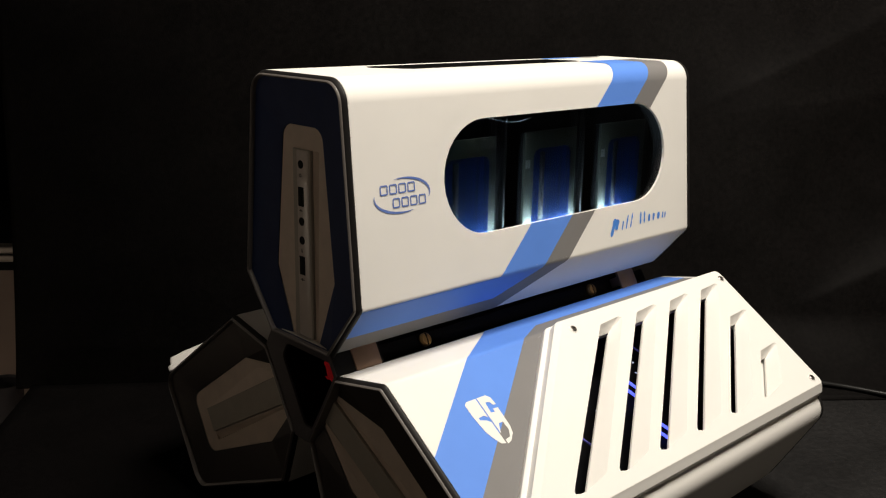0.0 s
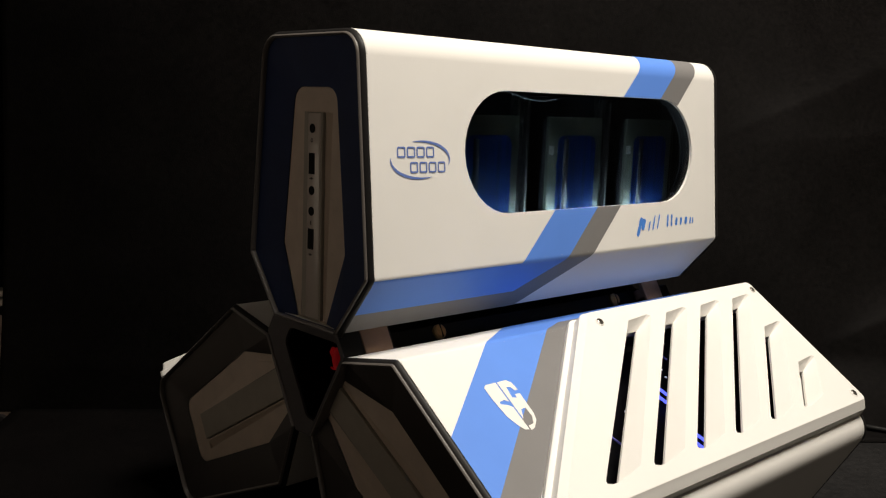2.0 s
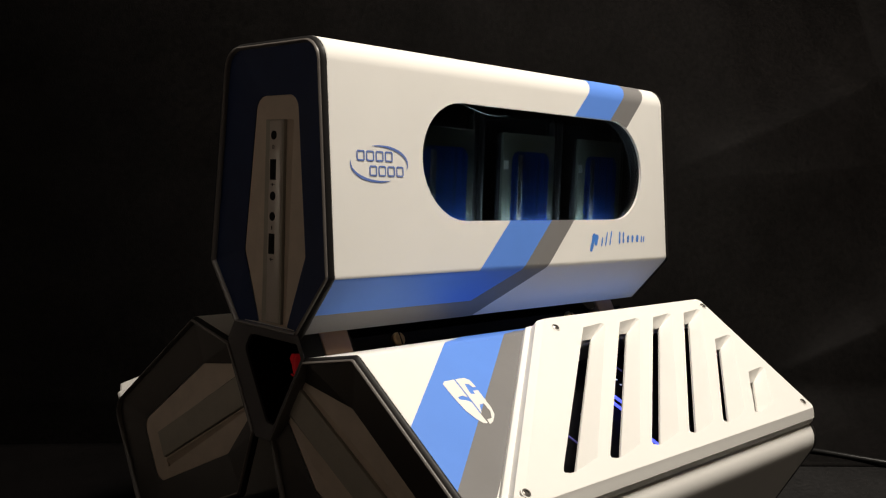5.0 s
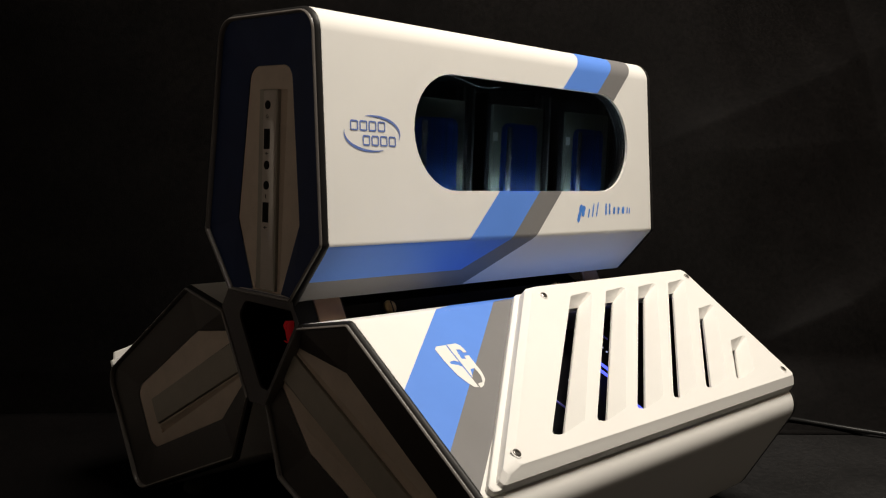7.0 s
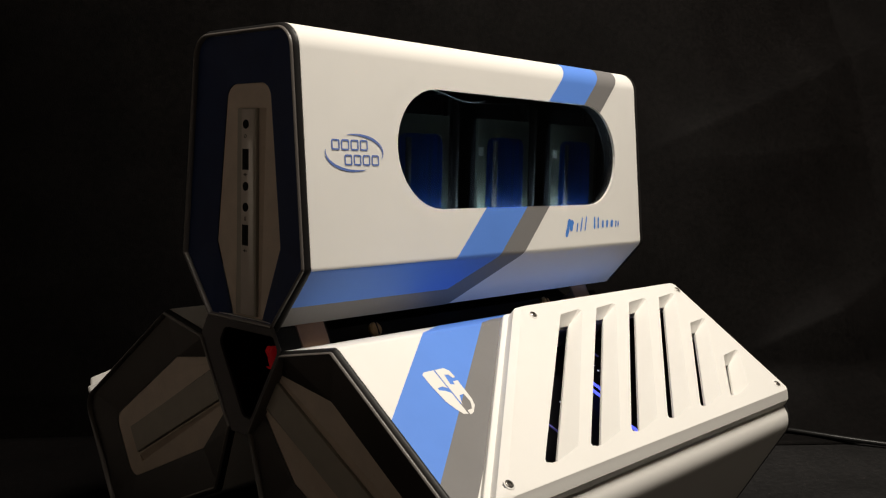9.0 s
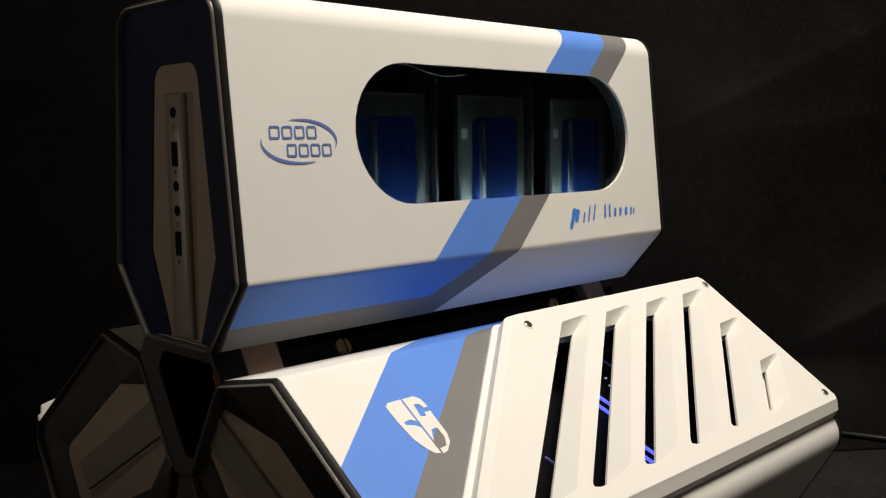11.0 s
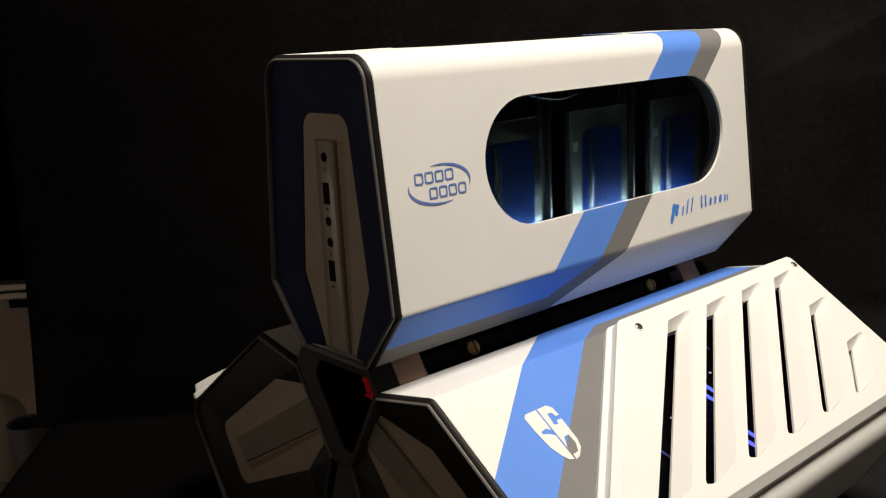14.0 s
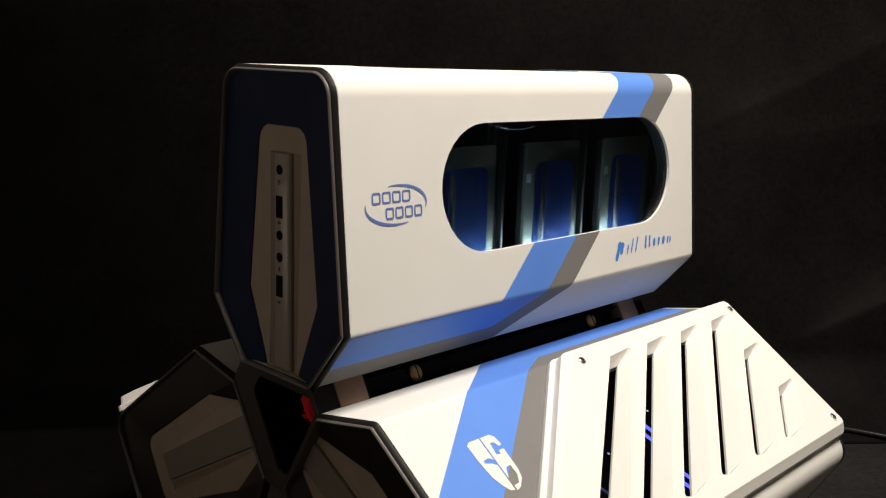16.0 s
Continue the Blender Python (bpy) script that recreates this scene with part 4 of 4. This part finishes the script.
def build_drive(y):
    """A 2.5-inch drive on its short edge, sized to fit the camera's view; its face looks out of the window."""
    ob = thing("solid_state_drive", "grey metal drive with a blue label, standing in the lit bay", "drive", pose(0.0340, y, ZO + 0.0662), "drives in the bay")
    w, h = 0.0635, 0.0985
    bm = bmesh.new()
    o = rounded([(0.0025, 0), (w, 0), (w, h), (0.0025, h)], 0.0012, 3)
    loft(bm, [[(0.0055, a, b) for a, b in o], [(0.0075, a, b) for a, b in o], [(0.0080, a, b) for a, b in inset(o, 0.0006)]], True, True, True)
    part("body", bm, ALU, ob)
    # rear of the drive, coloured black so its sides stay dark
    bm = bmesh.new()
    box(bm, (0.0, 0.0035, 0.0), (0.0054, w - 0.001, h - 0.001), 0.0004)
    part("tray", bm, DARK, ob, "drive's rear body, coloured black to keep its sides dark")
    bm = bmesh.new()
    o = rounded([(0.0125, 0.003), (0.0560, 0.003), (0.0560, 0.0852), (0.0125, 0.0852)], [0.001, 0.001, 0.007, 0.007], 5)
    loft(bm, [[(0.0078, a, b) for a, b in o], [(0.0083, a, b) for a, b in o]], True, True, True)
    label = part("label", bm, LABEL, ob, "deep blue label with rounded corners")
    bm = bmesh.new()
    o = [(0.0192, 0.003), (0.0250, 0.003), (0.0250, 0.0825), (0.0192, 0.0825)]
    loft(bm, [[(0.0083, a, b) for a, b in o], [(0.0085, a, b) for a, b in o]], True, True, True)
    part("label_band", bm, LABEL_DARK, label, "pale grey upright band")
    bm = bmesh.new()
    for k in range(9):
        z = 0.010 + k * 0.0034
        box(bm, (0.0084, 0.0212, z), (0.0087, 0.0230, z + 0.0020))
    part("label_print", bm, MARK, label, "tiny dark print bars")
    bm = bmesh.new()
    q = [(0.0028, 0.0712), (0.0082, 0.0712), (0.0082, 0.0776), (0.0028, 0.0776)]
    fill_loops(bm, [[(0.0083, a, b) for a, b in q], [(0.0083, a, b) for a, b in inset(q, 0.0011)]])
    loft(bm, [[(0.00815, a, b) for a, b in inset(q, 0.0010)]], True, True)
    part("corner_mark", bm, PALE, ob, "small pale square outline")
    return ob


for y in (0.0810, 0.1735, 0.2655):
    build_drive(y)


# ---- core between the pods ----
def build_core():
    def ngon(k, y, aside=0.0):
        """The six-sided gap between the pods, shrunk by k."""
        pts = []
        for ang in (0, 120, 240):
            for a in (-(W_IN), W_IN):
                t = radians(ang)
                pts.append((a * math.cos(t) + R_IN * math.sin(t), -a * math.sin(t) + R_IN * math.cos(t)))
        loop = rounded([(x * k, z * k) for x, z in pts], 0.002 + 0.02 * (1 - k), 4)
        limit = rounded([(x * 1.05, z * 1.05) for x, z in pts], 0.002, 4)
        out = []
        for (x, z), (lx, lz) in zip(loop, limit):
            x += aside
            cut = min(1.0, math.hypot(lx, lz) / math.hypot(x, z)) if aside else 1.0
            out.append((x * cut, y, z * cut))
        return out
    # outer side of the core, coloured black for the shade between the pods
    bm = bmesh.new()
    loft(bm, [ngon(0.985, 0.040), ngon(0.985, -0.0014), ngon(0.976, -0.0020)])
    part("core_shell", bm, PORT, case, "outer core shell, coloured black for shade in the gap", 25)
    bm = bmesh.new()
    loft(bm, [ngon(1.060, -0.0030), ngon(1.055, -0.0034), ngon(0.975, -0.0034), ngon(0.80, -0.0022, 0.0085), ngon(0.79, -0.0006, 0.0085)])
    part("core_front", bm, CORE, case, "dark core frame round an open throat", 25)
    # throat walls coloured black, so the red glow does not light them
    bm = bmesh.new()
    loft(bm, [ngon(0.795, -0.0002, 0.0085), ngon(0.83, 0.036, 0.0060)])
    part("core_throat", bm, PORT, case, "core throat, coloured black to keep it dark", 25)
    bm = bmesh.new()
    loft(bm, [ngon(0.92, 0.039), ngon(0.92, 0.0375)], True, True, True)
    part("core_plate", bm, PORT, case, "black plate inside the core")
    # three long webs between the pods carry the brackets
    for ang in (60, 180, 300):
        m = pose(0, 0, 0, 0, ang, 0)
        bm = bmesh.new()
        box(bm, (-0.0055, 0.041, 0.006), (0.0055, LEN - 0.004, 0.0305), 0.001)
        for v in bm.verts:
            v.co = m @ v.co
        part("core_web", bm, DARK, case, "black web between the pods")
        for y in (0.0896, 0.2862):
            bm = bmesh.new()
            disc_stack(bm, [(0.0052, 0.0), (0.0052, 0.0022), (0.0040, 0.0036), (0.0012, 0.0040)], m @ Matrix.Translation((0, y, 0.0305)), 20)
            screw = part("brass_screw", bm, BRASS, case, "brass slotted screw")
            bm = bmesh.new()
            box(bm, (-0.0045, y - 0.0005, 0.0338), (0.0045, y + 0.0005, 0.0346))
            for v in bm.verts:
                v.co = m @ v.co
            part("screw_slot", bm, PORT, screw)
        for y in (0.0268, 0.3255):
            bm = bmesh.new()
            box(bm, (-0.0080, y - 0.0112, 0.0400), (0.0080, y + 0.0112, 0.0430), 0.0008)
            box(bm, (-0.0040, y - 0.0100, 0.0300 if y > 0.1 else 0.0370), (0.0040, y + 0.0100, 0.0400), 0.0008)
            for v in bm.verts:
                v.co = m @ v.co
            part("mounting_bracket", bm, BRACKET, case, "bare metal bracket joining two pods")
    bm = bmesh.new()
    for line, wide in ((((0.0012, 0.0085), (-0.0008, 0.0040), (0.0000, -0.0005), (0.0016, -0.0045), (0.0050, -0.0072)), 0.0032), (((-0.0042, 0.0078), (-0.0050, 0.0045), (-0.0038, 0.0010)), 0.0020),
                       (((-0.0060, -0.0062), (-0.0025, -0.0070), (0.0020, -0.0064)), 0.0014)):
        rings = []
        for k, (x, z) in enumerate(line):
            w = wide * (0.6 if k in (0, len(line) - 1) else 1.0)
            rings.append([(x + w * math.cos(q), 0.0230 + w * math.sin(q), z) for q in np.linspace(0, 2 * math.pi, 11)[:-1]])
        loft(bm, rings, True, True, True)
    part("red_indicator", bm, LED_RED, case, "dim red indicator light inside the core")


build_core()


# ---- feet ----
for sx in (-1, 1):
    for y in (0.05, 0.32):
        bm = bmesh.new()
        disc_stack(bm, [(0.014, -ZO + 0.0005), (0.015, -ZO + 0.004), (0.012, -ZO + 0.020)], pose(sx * 0.150, y, 0), 24)
        part("foot", bm, RUBBERFOOT, case, "black rubber foot")


# ---- power cable on the table ----
def build_cable():
    ob = thing("power_cable", "black power cable lying on the dark table", "cable", pose(0, 0, 0))
    curve = bpy.data.curves.new("cable_run", "CURVE")
    curve.dimensions = "3D"
    curve.bevel_depth, curve.bevel_resolution, curve.resolution_u = 0.0026, 4, 16
    pts = [(0.03, 0.385, 0.045), (0.032, 0.47, 0.032), (0.045, 0.57, 0.022), (0.090, 0.640, 0.012), (0.155, 0.680, 0.0040), (0.240, 0.716, 0.0034), (0.362, 0.765, 0.0034), (0.504, 0.832, 0.0034)]
    sp = curve.splines.new("NURBS")
    sp.points.add(len(pts) - 1)
    for p, c in zip(sp.points, pts):
        p.co = (*c, 1)
    sp.use_endpoint_u, sp.order_u = True, 4
    tmp = bpy.data.objects.new("cable_run", curve)
    scene.collection.objects.link(tmp)
    me = bpy.data.meshes.new_from_object(tmp.evaluated_get(bpy.context.evaluated_depsgraph_get()))
    bpy.data.objects.remove(tmp)
    me.materials.clear()
    me.materials.append(CABLE)
    for p in me.polygons:
        p.use_smooth = True
    o = new("cable_jacket", me)
    o.parent = ob


build_cable()


# ---- the warm hanging bulb that the window mirrors ----
def build_bulb():
    at = Vector((0.056, 0.122, 0.327)) + Vector((0.699, 0.668, 0.253)) * 1.55
    lamp = thing("pendant_lamp", "bare warm bulb hanging on a black cord", "lamp", pose(at.x, at.y, at.z))
    bm = bmesh.new()
    disc_stack(bm, [(0.005, -0.021), (0.012, -0.018), (0.0165, -0.008), (0.0165, 0.001), (0.0125, 0.011)], Matrix(), 24)
    part("bulb", bm, BULB, lamp, "warm white bulb")
    bm = bmesh.new()
    disc_stack(bm, [(0.0122, 0.0112), (0.0105, 0.016), (0.0105, 0.019)], Matrix(), 24)
    part("bulb_neck", bm, NECK, lamp, "orange glowing bulb neck")
    bm = bmesh.new()
    disc_stack(bm, [(0.0125, 0.0192), (0.0150, 0.022), (0.0150, 0.055), (0.0060, 0.064)], Matrix(), 24)
    part("socket", bm, PORT, lamp, "black lamp socket")
    bm = bmesh.new()
    disc_stack(bm, [(0.003, 0.064), (0.003, 2.0 - at.z)], Matrix(), 10)
    part("cord", bm, RUBBER, lamp, "black hanging cord")


build_bulb()
